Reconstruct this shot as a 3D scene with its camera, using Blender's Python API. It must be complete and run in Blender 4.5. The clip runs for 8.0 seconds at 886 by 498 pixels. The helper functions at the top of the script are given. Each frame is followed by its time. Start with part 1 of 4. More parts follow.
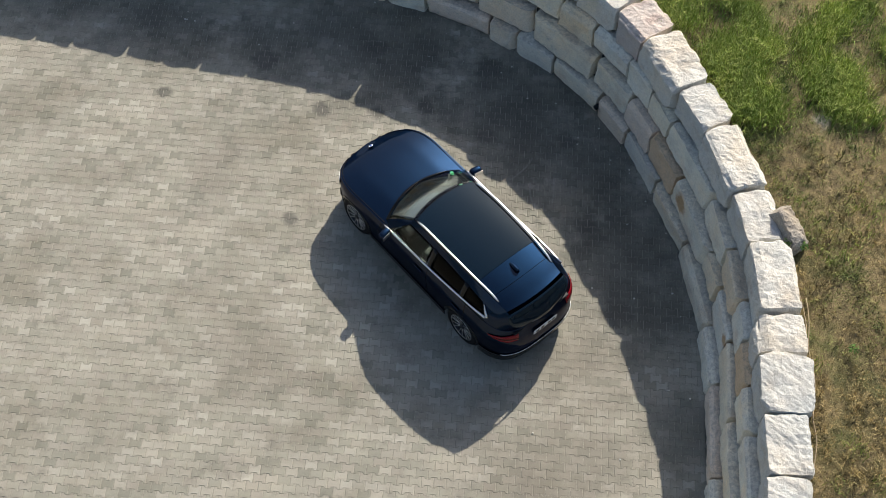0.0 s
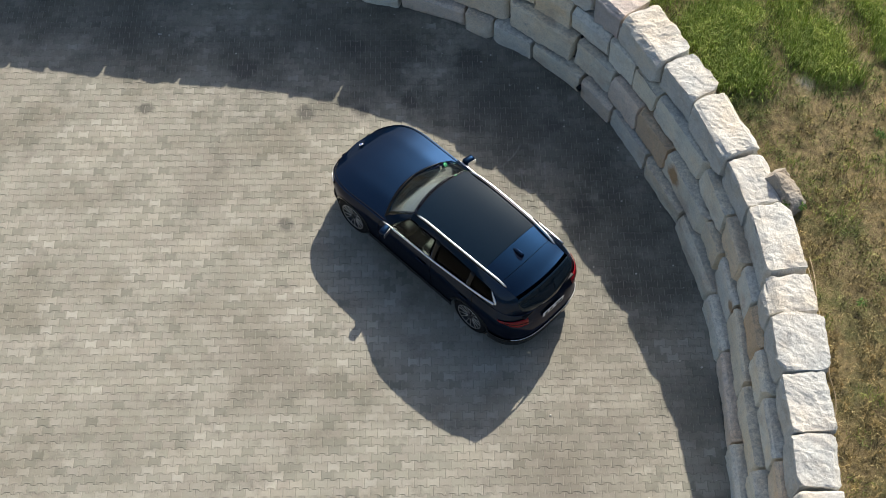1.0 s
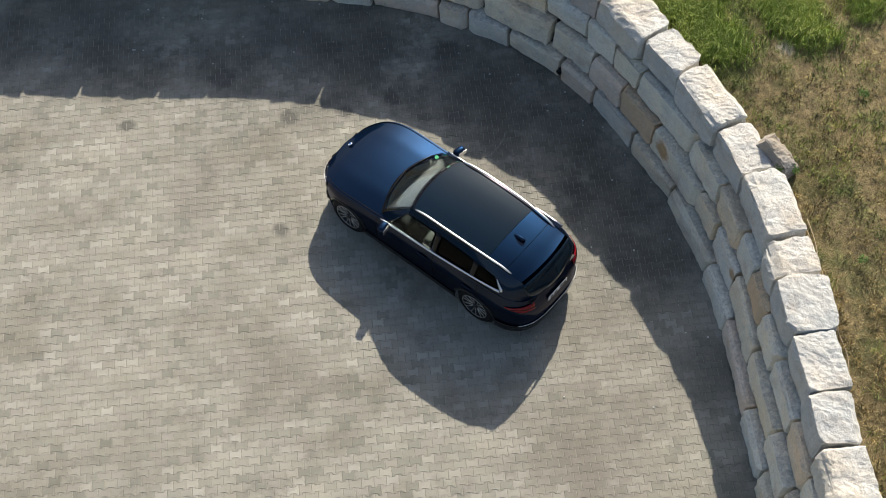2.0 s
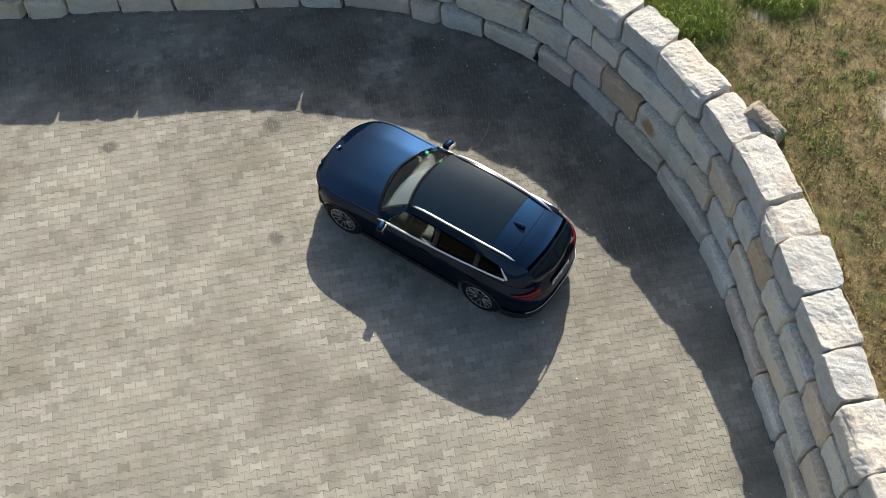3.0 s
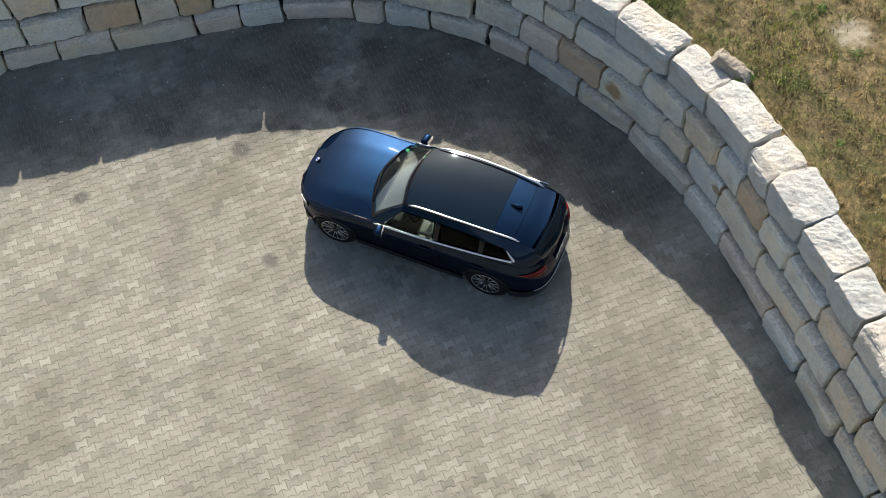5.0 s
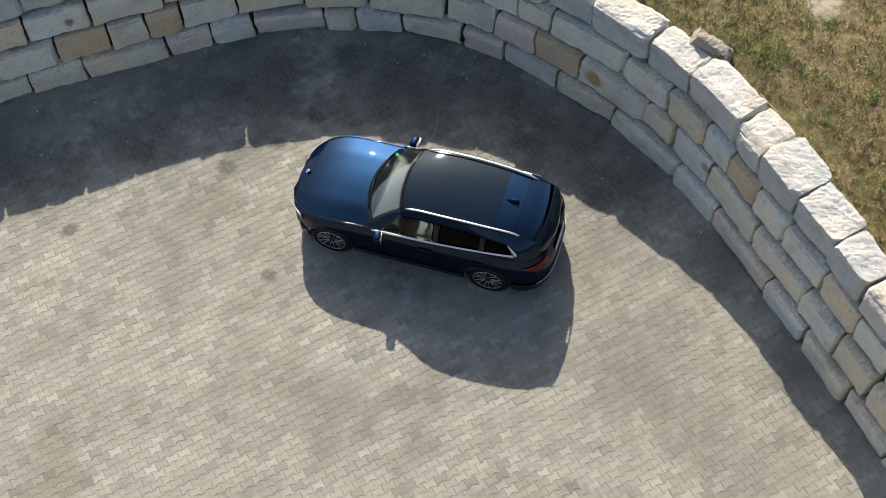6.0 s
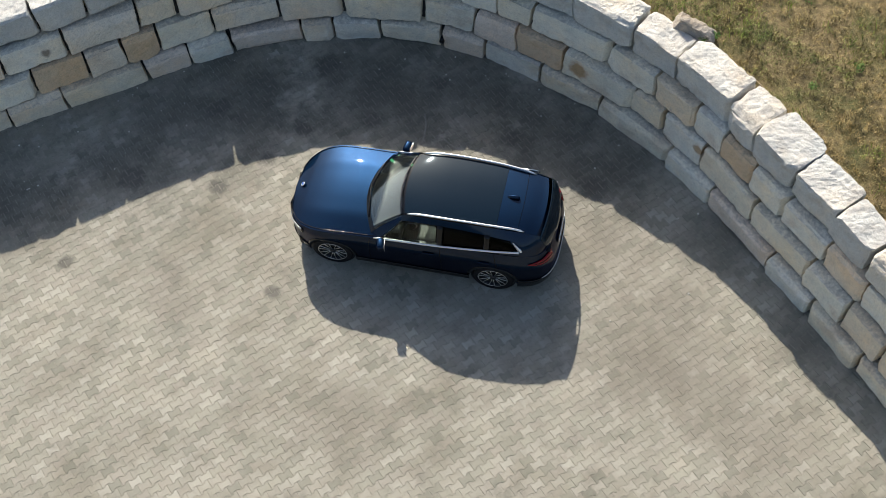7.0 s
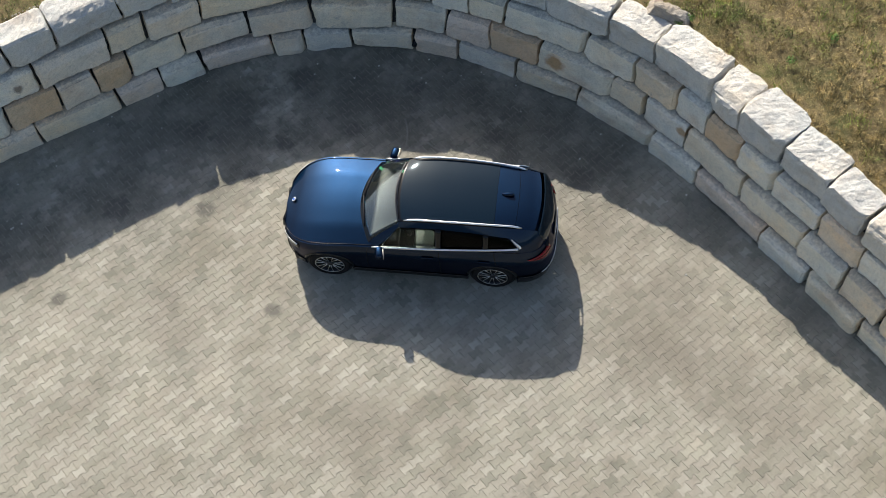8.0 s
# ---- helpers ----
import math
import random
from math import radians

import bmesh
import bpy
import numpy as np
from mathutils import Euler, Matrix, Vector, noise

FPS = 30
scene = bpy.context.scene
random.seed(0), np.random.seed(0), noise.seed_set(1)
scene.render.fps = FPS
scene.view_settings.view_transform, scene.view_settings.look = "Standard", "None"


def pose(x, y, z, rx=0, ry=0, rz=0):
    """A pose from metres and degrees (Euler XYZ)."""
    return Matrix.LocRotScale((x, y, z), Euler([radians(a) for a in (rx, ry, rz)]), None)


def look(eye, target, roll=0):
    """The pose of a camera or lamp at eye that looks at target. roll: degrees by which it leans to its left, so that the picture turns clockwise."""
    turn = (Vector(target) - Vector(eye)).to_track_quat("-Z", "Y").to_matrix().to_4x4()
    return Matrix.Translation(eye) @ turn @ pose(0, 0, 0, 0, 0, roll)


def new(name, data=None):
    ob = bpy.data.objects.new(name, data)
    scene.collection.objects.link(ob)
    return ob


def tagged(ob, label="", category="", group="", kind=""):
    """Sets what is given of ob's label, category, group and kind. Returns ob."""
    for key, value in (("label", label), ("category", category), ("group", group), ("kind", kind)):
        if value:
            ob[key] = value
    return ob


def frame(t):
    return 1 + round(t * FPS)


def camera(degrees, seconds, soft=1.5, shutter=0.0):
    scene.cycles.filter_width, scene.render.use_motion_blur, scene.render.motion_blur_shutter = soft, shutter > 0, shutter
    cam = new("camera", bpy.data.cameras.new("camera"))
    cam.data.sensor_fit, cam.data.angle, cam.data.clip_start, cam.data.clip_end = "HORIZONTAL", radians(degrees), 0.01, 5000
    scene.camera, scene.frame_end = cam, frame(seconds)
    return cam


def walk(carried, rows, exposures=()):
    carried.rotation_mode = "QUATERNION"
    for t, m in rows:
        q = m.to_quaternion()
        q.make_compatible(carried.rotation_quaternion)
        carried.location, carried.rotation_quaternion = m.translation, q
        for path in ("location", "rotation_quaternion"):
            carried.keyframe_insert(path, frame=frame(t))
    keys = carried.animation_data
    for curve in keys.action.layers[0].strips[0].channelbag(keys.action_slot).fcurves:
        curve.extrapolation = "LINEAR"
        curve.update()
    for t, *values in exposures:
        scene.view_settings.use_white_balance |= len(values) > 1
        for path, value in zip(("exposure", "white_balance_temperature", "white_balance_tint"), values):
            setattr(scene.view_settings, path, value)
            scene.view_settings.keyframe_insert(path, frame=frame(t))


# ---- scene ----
cam = camera(38.0, 8.0, soft=0.8)
PATH = [
    (0, (-0.347, -0.187, 19.478), (-0.319, 0.865, 17.777), 1.9),
    (0.5, (-0.741, -0.248, 19.442), (-0.678, 0.804, 17.742), 1.1),
    (1, (-1.141, -0.312, 19.406), (-1.043, 0.739, 17.707), 0.2),
    (1.5, (-1.547, -0.326, 19.383), (-1.413, 0.72, 17.684), -0.4),
    (3, (-2.837, -0.187, 19.405), (-2.587, 0.831, 17.701), -2.3),
    (3.5, (-3.307, -0.086, 19.436), (-3.017, 0.918, 17.731), -2.7),
    (4, (-3.774, 0.068, 19.512), (-3.442, 1.053, 17.803), -3.1),
    (4.5, (-4.254, 0.269, 19.574), (-3.88, 1.231, 17.862), -3.2),
    (6, (-5.521, 0.945, 19.735), (-5.033, 1.841, 18.015), -4.3),
    (6.5, (-5.921, 1.216, 19.755), (-5.397, 2.089, 18.033), -4.6),
    (7, (-6.299, 1.5, 19.779), (-5.743, 2.351, 18.057), -5.0),
    (7.5, (-6.655, 1.845, 19.842), (-6.065, 2.665, 18.116), -5.2),
    (8, (-7.048, 2.225, 19.911), (-6.42, 3.01, 18.182), -5.3),
]
walk(cam, [(t, look(eye, target, roll)) for t, eye, target, roll in PATH],
     exposures=[(0.0, 0.38, 6420, 10), (8.0, 0.53, 6420, 10)])

# ---- world, sun, exposure ----
SUN = Vector((0.58, 1.22, 1.0)).normalized()
world = bpy.data.worlds.new("world")
scene.world = world
world.use_nodes = True
wn = world.node_tree.nodes
sky = wn.new("ShaderNodeTexSky")
sky.sky_type = "NISHITA"
sky.sun_disc = False
sky.dust_density = 2.0
sky.ozone_density = 0.5
sky.sun_elevation = math.asin(SUN.z)
sky.sun_rotation = math.atan2(SUN.x, SUN.y)
wn["Background"].inputs["Strength"].default_value = 0.105
world.node_tree.links.new(sky.outputs["Color"], wn["Background"].inputs["Color"])
sun_data = bpy.data.lights.new("sun", "SUN")
sun_data.energy, sun_data.angle, sun_data.color = 4.8, radians(0.53), (1.0, 0.92, 0.79)
sun = new("sun", sun_data)
sun.matrix_world = look(SUN * 60, (0, 0, 0))


# ---- materials ----
class Mat:
    """A small helper round a node material."""

    def __init__(self, name, rough=0.6, metal=0.0, **more):
        self.m = bpy.data.materials.new(name)
        self.m.use_nodes = True
        self.t = self.m.node_tree
        self.b = self.t.nodes["Principled BSDF"]
        self.b.inputs["Roughness"].default_value = rough
        self.b.inputs["Metallic"].default_value = metal
        for k, v in more.items():
            self.b.inputs[k.replace("_", " ")].default_value = v

    def node(self, kind, **props):
        n = self.t.nodes.new(kind)
        for k, v in props.items():
            if k == "operation":
                n.operation = v
            else:
                n.inputs[k].default_value = v
        return n

    def link(self, a, b):
        self.t.links.new(a, b)

    def place(self, scale=(1, 1, 1), rot=0.0, local=False):
        src = self.node("ShaderNodeTexCoord").outputs["Object"] if local else self.node("ShaderNodeNewGeometry").outputs["Position"]
        mp = self.node("ShaderNodeMapping")
        mp.inputs["Scale"].default_value = scale
        mp.inputs["Rotation"].default_value = (0, 0, rot)
        self.link(src, mp.inputs["Vector"])
        return mp.outputs["Vector"]

    def noise(self, scale, detail=4.0, rough=0.6, vec=None):
        n = self.node("ShaderNodeTexNoise", Scale=scale, Detail=detail, Roughness=rough)
        self.link(vec if vec is not None else self.place(), n.inputs["Vector"])
        return n.outputs["Fac"]

    def ramp(self, fac, stops):
        n = self.node("ShaderNodeValToRGB")
        el = n.color_ramp.elements
        while len(el) < len(stops):
            el.new(0.5)
        for e, (p, c) in zip(el, stops):
            e.position, e.color = p, (*c, 1)
        self.link(fac, n.inputs["Fac"])
        return n.outputs["Color"]

    def mix(self, fac, a, b, how="MIX"):
        n = self.t.nodes.new("ShaderNodeMix")
        n.data_type, n.blend_type = "RGBA", how
        for v, s in ((fac, n.inputs[0]), (a, n.inputs[6]), (b, n.inputs[7])):
            if isinstance(v, (int, float)):
                s.default_value = v
            elif isinstance(v, tuple):
                s.default_value = (*v, 1)
            else:
                self.link(v, s)
        return n.outputs[2]

    def math(self, op, a, b=0.0):
        n = self.t.nodes.new("ShaderNodeMath")
        n.operation = op
        for v, s in ((a, n.inputs[0]), (b, n.inputs[1])):
            if isinstance(v, (int, float)):
                s.default_value = v
            else:
                self.link(v, s)
        return n.outputs[0]

    def piece_random(self):
        o = self.node("ShaderNodeObjectInfo").outputs["Random"]
        g = self.node("ShaderNodeNewGeometry").outputs["Random Per Island"]
        return self.math("FRACT", self.math("ADD", self.math("MULTIPLY", o, 7.31), g))

    def color(self, c):
        if isinstance(c, tuple):
            self.b.inputs["Base Color"].default_value = (*c, 1)
        else:
            self.link(c, self.b.inputs["Base Color"])
        return self

    def bump(self, fac, strength=0.3, dist=0.01):
        n = self.node("ShaderNodeBump", Strength=strength, Distance=dist)
        self.link(fac, n.inputs["Height"])
        self.link(n.outputs["Normal"], self.b.inputs["Normal"])
        return self


ROW = radians(-4.1)  # direction of the paver rows in the plan


STAINS = [(-1.27, 14.9, 0.22), (-3.46, 16.14, 0.36), (-0.37, 15.06, 0.24), (0.76, 14.4, 0.26), (-5.37, 15.34, 0.19), (-2.34, 14.95, 0.22), (-2.78, 12.46, 0.2), (0.9, 16.0, 0.35), (2.6, 12.4, 0.3), (-1.3, 16.5, 0.3), (3.0, 10.6, 0.35), (2.32, 14.23, 0.25)]

# dirt along the wall's foot, spread wide to paint its shade darker
SHADE_SILT = [(1.1, 15.1, 1.7), (2.5, 13.6, 1.5), (3.2, 11.9, 1.3), (3.6, 10.5, 1.0), (-0.8, 16.3, 1.6), (-3.5, 16.4, 1.2), (-5.6, 17.3, 1.1), (3.85, 8.4, 0.8), (-8.0, 17.9, 1.2), (3.6, 6.0, 0.8), (-6.0, 18.0, 2.4), (-2.0, 16.9, 2.6), (1.6, 14.8, 2.4), (3.3, 11.4, 2.1)]

# thin films of brown earth carried onto the paving
EARTH = [(2.33, 9.48, 1.2), (2.34, 7.87, 1.4), (2.11, 6.27, 1.3), (1.18, 7.48, 1.3), (2.05, 4.9, 1.2), (-3.15, 9.7, 1.0), (-4.17, 13.66, 0.9)]

# pale scuffs on the paving: centre and radius of the arc, then the middle and half length of the stretch
SCUFFS = [(0.55, 14.4, 1.20, 1.45, 13.6, 0.34), (2.9, 13.2, 1.33, 1.62, 12.95, 0.36), (-0.6, 13.4, 2.62, 2.0, 13.1, 0.3)]


def paver_material():
    m = Mat("concrete_paver", 0.85)
    r = m.piece_random()
    base = m.ramp(r, [(0.0, (0.262, 0.256, 0.208)), (0.2, (0.335, 0.325, 0.265)), (0.4, (0.35, 0.325, 0.272)), (0.6, (0.36, 0.35, 0.285)), (0.78, (0.385, 0.36, 0.30)), (0.93, (0.405, 0.387, 0.325)), (1.0, (0.445, 0.425, 0.362))])
    streak = m.noise(1.0, 3, 0.55, m.place((0.5, 2.4, 1), -ROW))
    base = m.mix(0.45, base, m.ramp(streak, [(0.30, (0.80, 0.785, 0.755)), (0.52, (1, 1, 1)), (0.70, (1.17, 1.16, 1.13))]), "MULTIPLY")
    patch = m.noise(0.5, 5, 0.62)
    base = m.mix(0.9, base, m.ramp(patch, [(0.34, (0.72, 0.70, 0.66)), (0.52, (1, 1, 1)), (0.70, (1.1, 1.08, 1.05))]), "MULTIPLY")
    grime = m.noise(1.9, 8, 0.74)
    base = m.mix(m.ramp(grime, [(0.53, (0, 0, 0)), (0.76, (0.7, 0.7, 0.7))]), base, (0.125, 0.118, 0.10))
    # oil and tyre stains at their own places
    wob = m.noise(5.0, 5, 0.7)
    pos = m.place()
    for x, y, rad in STAINS:
        d = m.node("ShaderNodeVectorMath", operation="DISTANCE")
        m.link(pos, d.inputs[0])
        d.inputs[1].default_value = (x, y, 0)
        k = m.math("ADD", m.math("DIVIDE", d.outputs["Value"], rad), m.math("MULTIPLY", wob, 1.6))
        base = m.mix(m.ramp(m.math("SUBTRACT", 1.75, k), [(0.0, (0, 0, 0)), (0.5, (0.72, 0.72, 0.72))]), base, (0.085, 0.08, 0.072))
    # films of dirt, each with its own ragged edge; wall-foot ones also paint shade
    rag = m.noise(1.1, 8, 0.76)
    for x, y, rad, dark, tone in [(*q, 0.58, (0.09, 0.091, 0.074)) for q in SHADE_SILT] + [(*q, 0.5, (0.215, 0.192, 0.155)) for q in EARTH]:
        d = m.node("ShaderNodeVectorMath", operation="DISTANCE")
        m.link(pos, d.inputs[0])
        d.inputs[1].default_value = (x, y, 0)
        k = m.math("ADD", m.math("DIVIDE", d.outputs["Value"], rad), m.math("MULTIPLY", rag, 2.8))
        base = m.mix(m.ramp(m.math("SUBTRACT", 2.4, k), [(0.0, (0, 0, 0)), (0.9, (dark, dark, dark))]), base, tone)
    for cx, cy, rad, mx, my, half in SCUFFS:
        near = []
        for q in ((cx, cy, 0), (mx, my, 0)):
            d = m.node("ShaderNodeVectorMath", operation="DISTANCE")
            m.link(pos, d.inputs[0])
            d.inputs[1].default_value = q
            near.append(d.outputs["Value"])
        off = m.math("ABSOLUTE", m.math("SUBTRACT", m.math("ADD", near[0], m.math("MULTIPLY", m.math("SUBTRACT", rag, 0.5), 0.12)), rad))
        k = m.math("MULTIPLY", m.math("LESS_THAN", near[1], half), m.math("SUBTRACT", 1.0, m.math("DIVIDE", off, 0.03)))
        base = m.mix(m.ramp(m.math("MULTIPLY", k, m.noise(9.0, 4, 0.7)), [(0.1, (0, 0, 0)), (0.7, (0.55, 0.55, 0.55))]), base, (0.42, 0.40, 0.36))
    grain = m.noise(160, 3, 0.7)
    base = m.mix(0.5, base, m.ramp(grain, [(0.34, (0.48, 0.48, 0.485)), (0.66, (0.885, 0.88, 0.885))]), "MULTIPLY")
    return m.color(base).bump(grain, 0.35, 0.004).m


RUST = [(4.09, 12.34, 0.80, 0.25, (0.50, 0.27, 0.09)), (-3.54, 18.56, 1.36, 0.12, (0.20, 0.14, 0.10)), (4.62, 9.62, 0.85, 0.14, (0.45, 0.28, 0.13))]


def stone_material(name, tones, stain, lichen=0.0):
    m = Mat(name, 0.9)
    r = m.piece_random()
    base = m.ramp(r, tones)
    v = m.place()
    cloud = m.noise(3.6, 8, 0.68, v)
    base = m.mix(0.85, base, m.ramp(cloud, [(0.3, (0.86, 0.86, 0.86)), (0.52, (1, 1, 1)), (0.75, (1.10, 1.08, 1.04))]), "MULTIPLY")
    tint = m.noise(1.1, 5, 0.62, v)
    base = m.mix(0.8, base, m.ramp(tint, [(0.34, (0.90, 0.94, 0.96)), (0.5, (1, 0.99, 0.97)), (0.66, (1.08, 0.98, 0.85))]), "MULTIPLY")
    rust = m.noise(1.3, 3, 0.5, m.place((1, 1, 1.6)))
    base = m.mix(m.ramp(rust, [(0.58, (0, 0, 0)), (0.72, (0.5, 0.5, 0.5))]), base, stain)
    crust = m.math("ADD", m.noise(6.0, 7, 0.74, v), m.math("MULTIPLY", m.math("SUBTRACT", m.noise(0.9, 2, 0.5, v), 0.5), 0.5))
    base = m.mix(m.ramp(crust, [(0.64, (0, 0, 0)), (0.76, (0.6, 0.6, 0.6))]), base, (0.42, 0.40, 0.36))
    if lichen:
        up = m.node("ShaderNodeSeparateXYZ")
        m.link(m.node("ShaderNodeNewGeometry").outputs["Normal"], up.inputs[0])
        k = m.math("ADD", m.math("MULTIPLY", up.outputs[2], 0.35), m.noise(14, 6, 0.75, v))
        base = m.mix(m.ramp(k, [(0.74, (0, 0, 0)), (0.95, (lichen, lichen, lichen))]), base, (0.20, 0.193, 0.175))
    for x, y, z, rad, tone in RUST:
        d = m.node("ShaderNodeVectorMath", operation="DISTANCE")
        m.link(v, d.inputs[0])
        d.inputs[1].default_value = (x, y, z)
        k = m.math("ADD", m.math("DIVIDE", d.outputs["Value"], rad), m.math("MULTIPLY", crust, 1.2))
        base = m.mix(m.ramp(m.math("SUBTRACT", 1.6, k), [(0.0, (0, 0, 0)), (0.4, (0.8, 0.8, 0.8))]), base, tone)
    grain = m.noise(38, 7, 0.8, v)
    base = m.mix(0.55, base, m.ramp(grain, [(0.36, (0.68, 0.675, 0.67)), (0.5, (1.0, 1.0, 1.0)), (0.64, (1.2, 1.19, 1.17))]), "MULTIPLY")
    pits = m.noise(17, 5, 0.7, v)
    base = m.mix(0.28, base, m.ramp(pits, [(0.36, (0.6, 0.6, 0.6)), (0.47, (1, 1, 1))]), "MULTIPLY")
    h = m.math("ADD", m.math("MULTIPLY", grain, 0.65), m.noise(9, 6, 0.68, m.place((1, 1, 1.7))))
    return m.color(base).bump(h, 0.7, 0.045).m


def grass_material():
    m = Mat("grass_blades", 0.7)
    r = m.piece_random()
    dry = m.ramp(r, [(0.0, (0.06, 0.045, 0.018)), (0.35, (0.23, 0.17, 0.055)), (0.7, (0.44, 0.34, 0.14)), (1.0, (0.66, 0.54, 0.27))])
    fresh = m.ramp(r, [(0.0, (0.045, 0.08, 0.012)), (0.5, (0.12, 0.19, 0.03)), (1.0, (0.26, 0.33, 0.07))])
    big = m.noise(1.1, 4, 0.55)
    mid = m.noise(4.5, 4, 0.65)
    north = m.node("ShaderNodeSeparateXYZ")
    m.link(m.place(), north.inputs[0])
    rise = m.math("MULTIPLY", m.math("SUBTRACT", north.outputs[1], 11.3), 0.045)
    k = m.math("ADD", m.math("ADD", m.math("MULTIPLY", big, 0.95), m.math("MULTIPLY", mid, 0.35)), rise)
    f = m.ramp(m.math("ADD", k, m.math("MULTIPLY", r, 0.14)), [(0.66, (0, 0, 0)), (0.82, (0.9, 0.9, 0.9))])
    clump = m.ramp(m.noise(9.0, 4, 0.6), [(0.36, (0.30, 0.32, 0.28)), (0.50, (0.80, 0.82, 0.78)), (0.64, (1.4, 1.3, 1.2))])
    return m.color(m.mix(0.9, m.mix(f, dry, fresh), clump, "MULTIPLY")).m


def tuft_material():
    m = Mat("fresh_grass", 0.6)
    r = m.piece_random()
    c = m.ramp(r, [(0.0, (0.08, 0.15, 0.015)), (0.35, (0.23, 0.33, 0.03)), (0.75, (0.42, 0.50, 0.08)), (1.0, (0.56, 0.52, 0.20))])
    return m.color(m.mix(m.ramp(m.noise(1.1, 3, 0.6), [(0.42, (0, 0, 0)), (0.62, (0.5, 0.5, 0.5))]), c, (0.10, 0.17, 0.02))).m


BARE = [(7.76, 10.63, 0.42), (6.37, 13.16, 0.24)]


def soil_material():
    m = Mat("grassy_soil", 0.95)
    n = m.noise(9, 6, 0.7)
    c = m.ramp(n, [(0.3, (0.09, 0.07, 0.035)), (0.55, (0.24, 0.18, 0.085)), (0.75, (0.42, 0.33, 0.18))])
    g = m.noise(1.6, 4, 0.6)
    c = m.mix(m.ramp(g, [(0.5, (0, 0, 0)), (0.68, (0.65, 0.65, 0.65))]), c, (0.075, 0.10, 0.025))
    pos, wob = m.place(), m.noise(5.0, 7, 0.75)
    for x, y, rad in BARE:
        d = m.node("ShaderNodeVectorMath", operation="DISTANCE")
        m.link(pos, d.inputs[0])
        d.inputs[1].default_value = (x, y, 2.1)
        k = m.math("ADD", m.math("DIVIDE", d.outputs["Value"], rad), m.math("MULTIPLY", wob, 2.6))
        c = m.mix(m.ramp(m.math("SUBTRACT", 2.3, k), [(0.0, (0, 0, 0)), (0.7, (0.9, 0.9, 0.9))]), c, (0.52, 0.46, 0.34))
    return m.color(c).bump(m.noise(60, 5, 0.7), 0.8, 0.03).m


def plain(name, c, rough=0.5, metal=0.0, speck=0.12, **more):
    m = Mat(name, rough, metal, **more)
    n = m.noise(30, 4, 0.6)
    lo, hi = tuple(x * (1 - speck) for x in c), tuple(min(1, x * (1 + speck)) for x in c)
    return m.color(m.ramp(n, [(0.35, lo), (0.65, hi)])).m


def paint_material():
    m = Mat("metallic_blue_paint", 0.3, 1.0)
    m.b.inputs["Coat Weight"].default_value = 0.45
    m.b.inputs["Coat IOR"].default_value = 1.5
    m.b.inputs["Coat Roughness"].default_value = 0.02
    m.b.inputs["Specular Tint"].default_value = (0.15, 0.25, 0.45, 1)
    flake = m.noise(900, 2, 0.5)
    dust = m.noise(3, 4, 0.6)
    m.color(m.ramp(flake, [(0.3, (0.0018, 0.0088, 0.025)), (0.7, (0.0045, 0.019, 0.050))]))
    m.link(m.ramp(dust, [(0.3, (0.40, 0.40, 0.40)), (0.8, (0.44, 0.44, 0.44))]), m.b.inputs["Roughness"])
    return m.m


def glass_material(name, tint, ior=1.5):
    m = Mat(name, 0.02)
    m.color(tint)
    m.b.inputs["Transmission Weight"].default_value = 1.0
    m.b.inputs["IOR"].default_value = ior
    return m.m


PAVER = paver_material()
JOINT = plain("joint_sand", (0.25, 0.235, 0.195), 0.95, speck=0.35)
STONE = stone_material("quarry_stone", [(0.0, (0.80, 0.775, 0.70)), (0.3, (0.87, 0.83, 0.72)), (0.55, (0.89, 0.825, 0.68)), (0.78, (0.89, 0.785, 0.61)), (0.9, (0.86, 0.71, 0.53)), (1.0, (0.86, 0.73, 0.61))], (0.60, 0.47, 0.34), 0.42)
BEIGE = stone_material("beige_sandstone", [(0.0, (0.82, 0.73, 0.61)), (0.35, (0.86, 0.76, 0.62)), (0.7, (0.85, 0.71, 0.55)), (1.0, (0.83, 0.70, 0.60))], (0.60, 0.44, 0.30), 0.42)
OCHRE = stone_material("ochre_sandstone", [(0.0, (0.72, 0.53, 0.34)), (1.0, (0.76, 0.58, 0.40))], (0.46, 0.31, 0.17), 0.5)
CAPS = stone_material("pale_limestone", [(0.0, (0.60, 0.59, 0.56)), (0.5, (0.68, 0.66, 0.61)), (1.0, (0.75, 0.72, 0.655))], (0.45, 0.36, 0.27), 0.22)
ROSE = stone_material("rose_limestone", [(0.0, (0.60, 0.52, 0.47)), (1.0, (0.64, 0.56, 0.51))], (0.42, 0.26, 0.22))
BROWN = stone_material("brown_rock", [(0.0, (0.31, 0.285, 0.25)), (1.0, (0.35, 0.32, 0.28))], (0.30, 0.24, 0.19))
# near-black earth core: gaps between blocks get their shade from this colour
SHADED_BACKFILL = plain("gap_shade_backfill", (0.06, 0.055, 0.05), 0.95, speck=0.4)
GRASS = grass_material()
TUFT = tuft_material()
# for the unseen ridge added to darken reflections in the car
RIDGE_DARK = plain("added_ridge_dark", (0.025, 0.035, 0.016), 0.95, speck=0.5)
TURF = plain("distant_meadow", (0.05, 0.065, 0.025), 0.9, speck=0.4)
SOIL = soil_material()
WEED = plain("weed_leaf", (0.10, 0.19, 0.03), 0.6, speck=0.45)
GRAVEL = plain("gravel", (0.42, 0.38, 0.32), 0.9, speck=0.3)
TWIG = plain("dry_stalk", (0.42, 0.33, 0.22), 0.85, speck=0.2)
PAINT = paint_material()
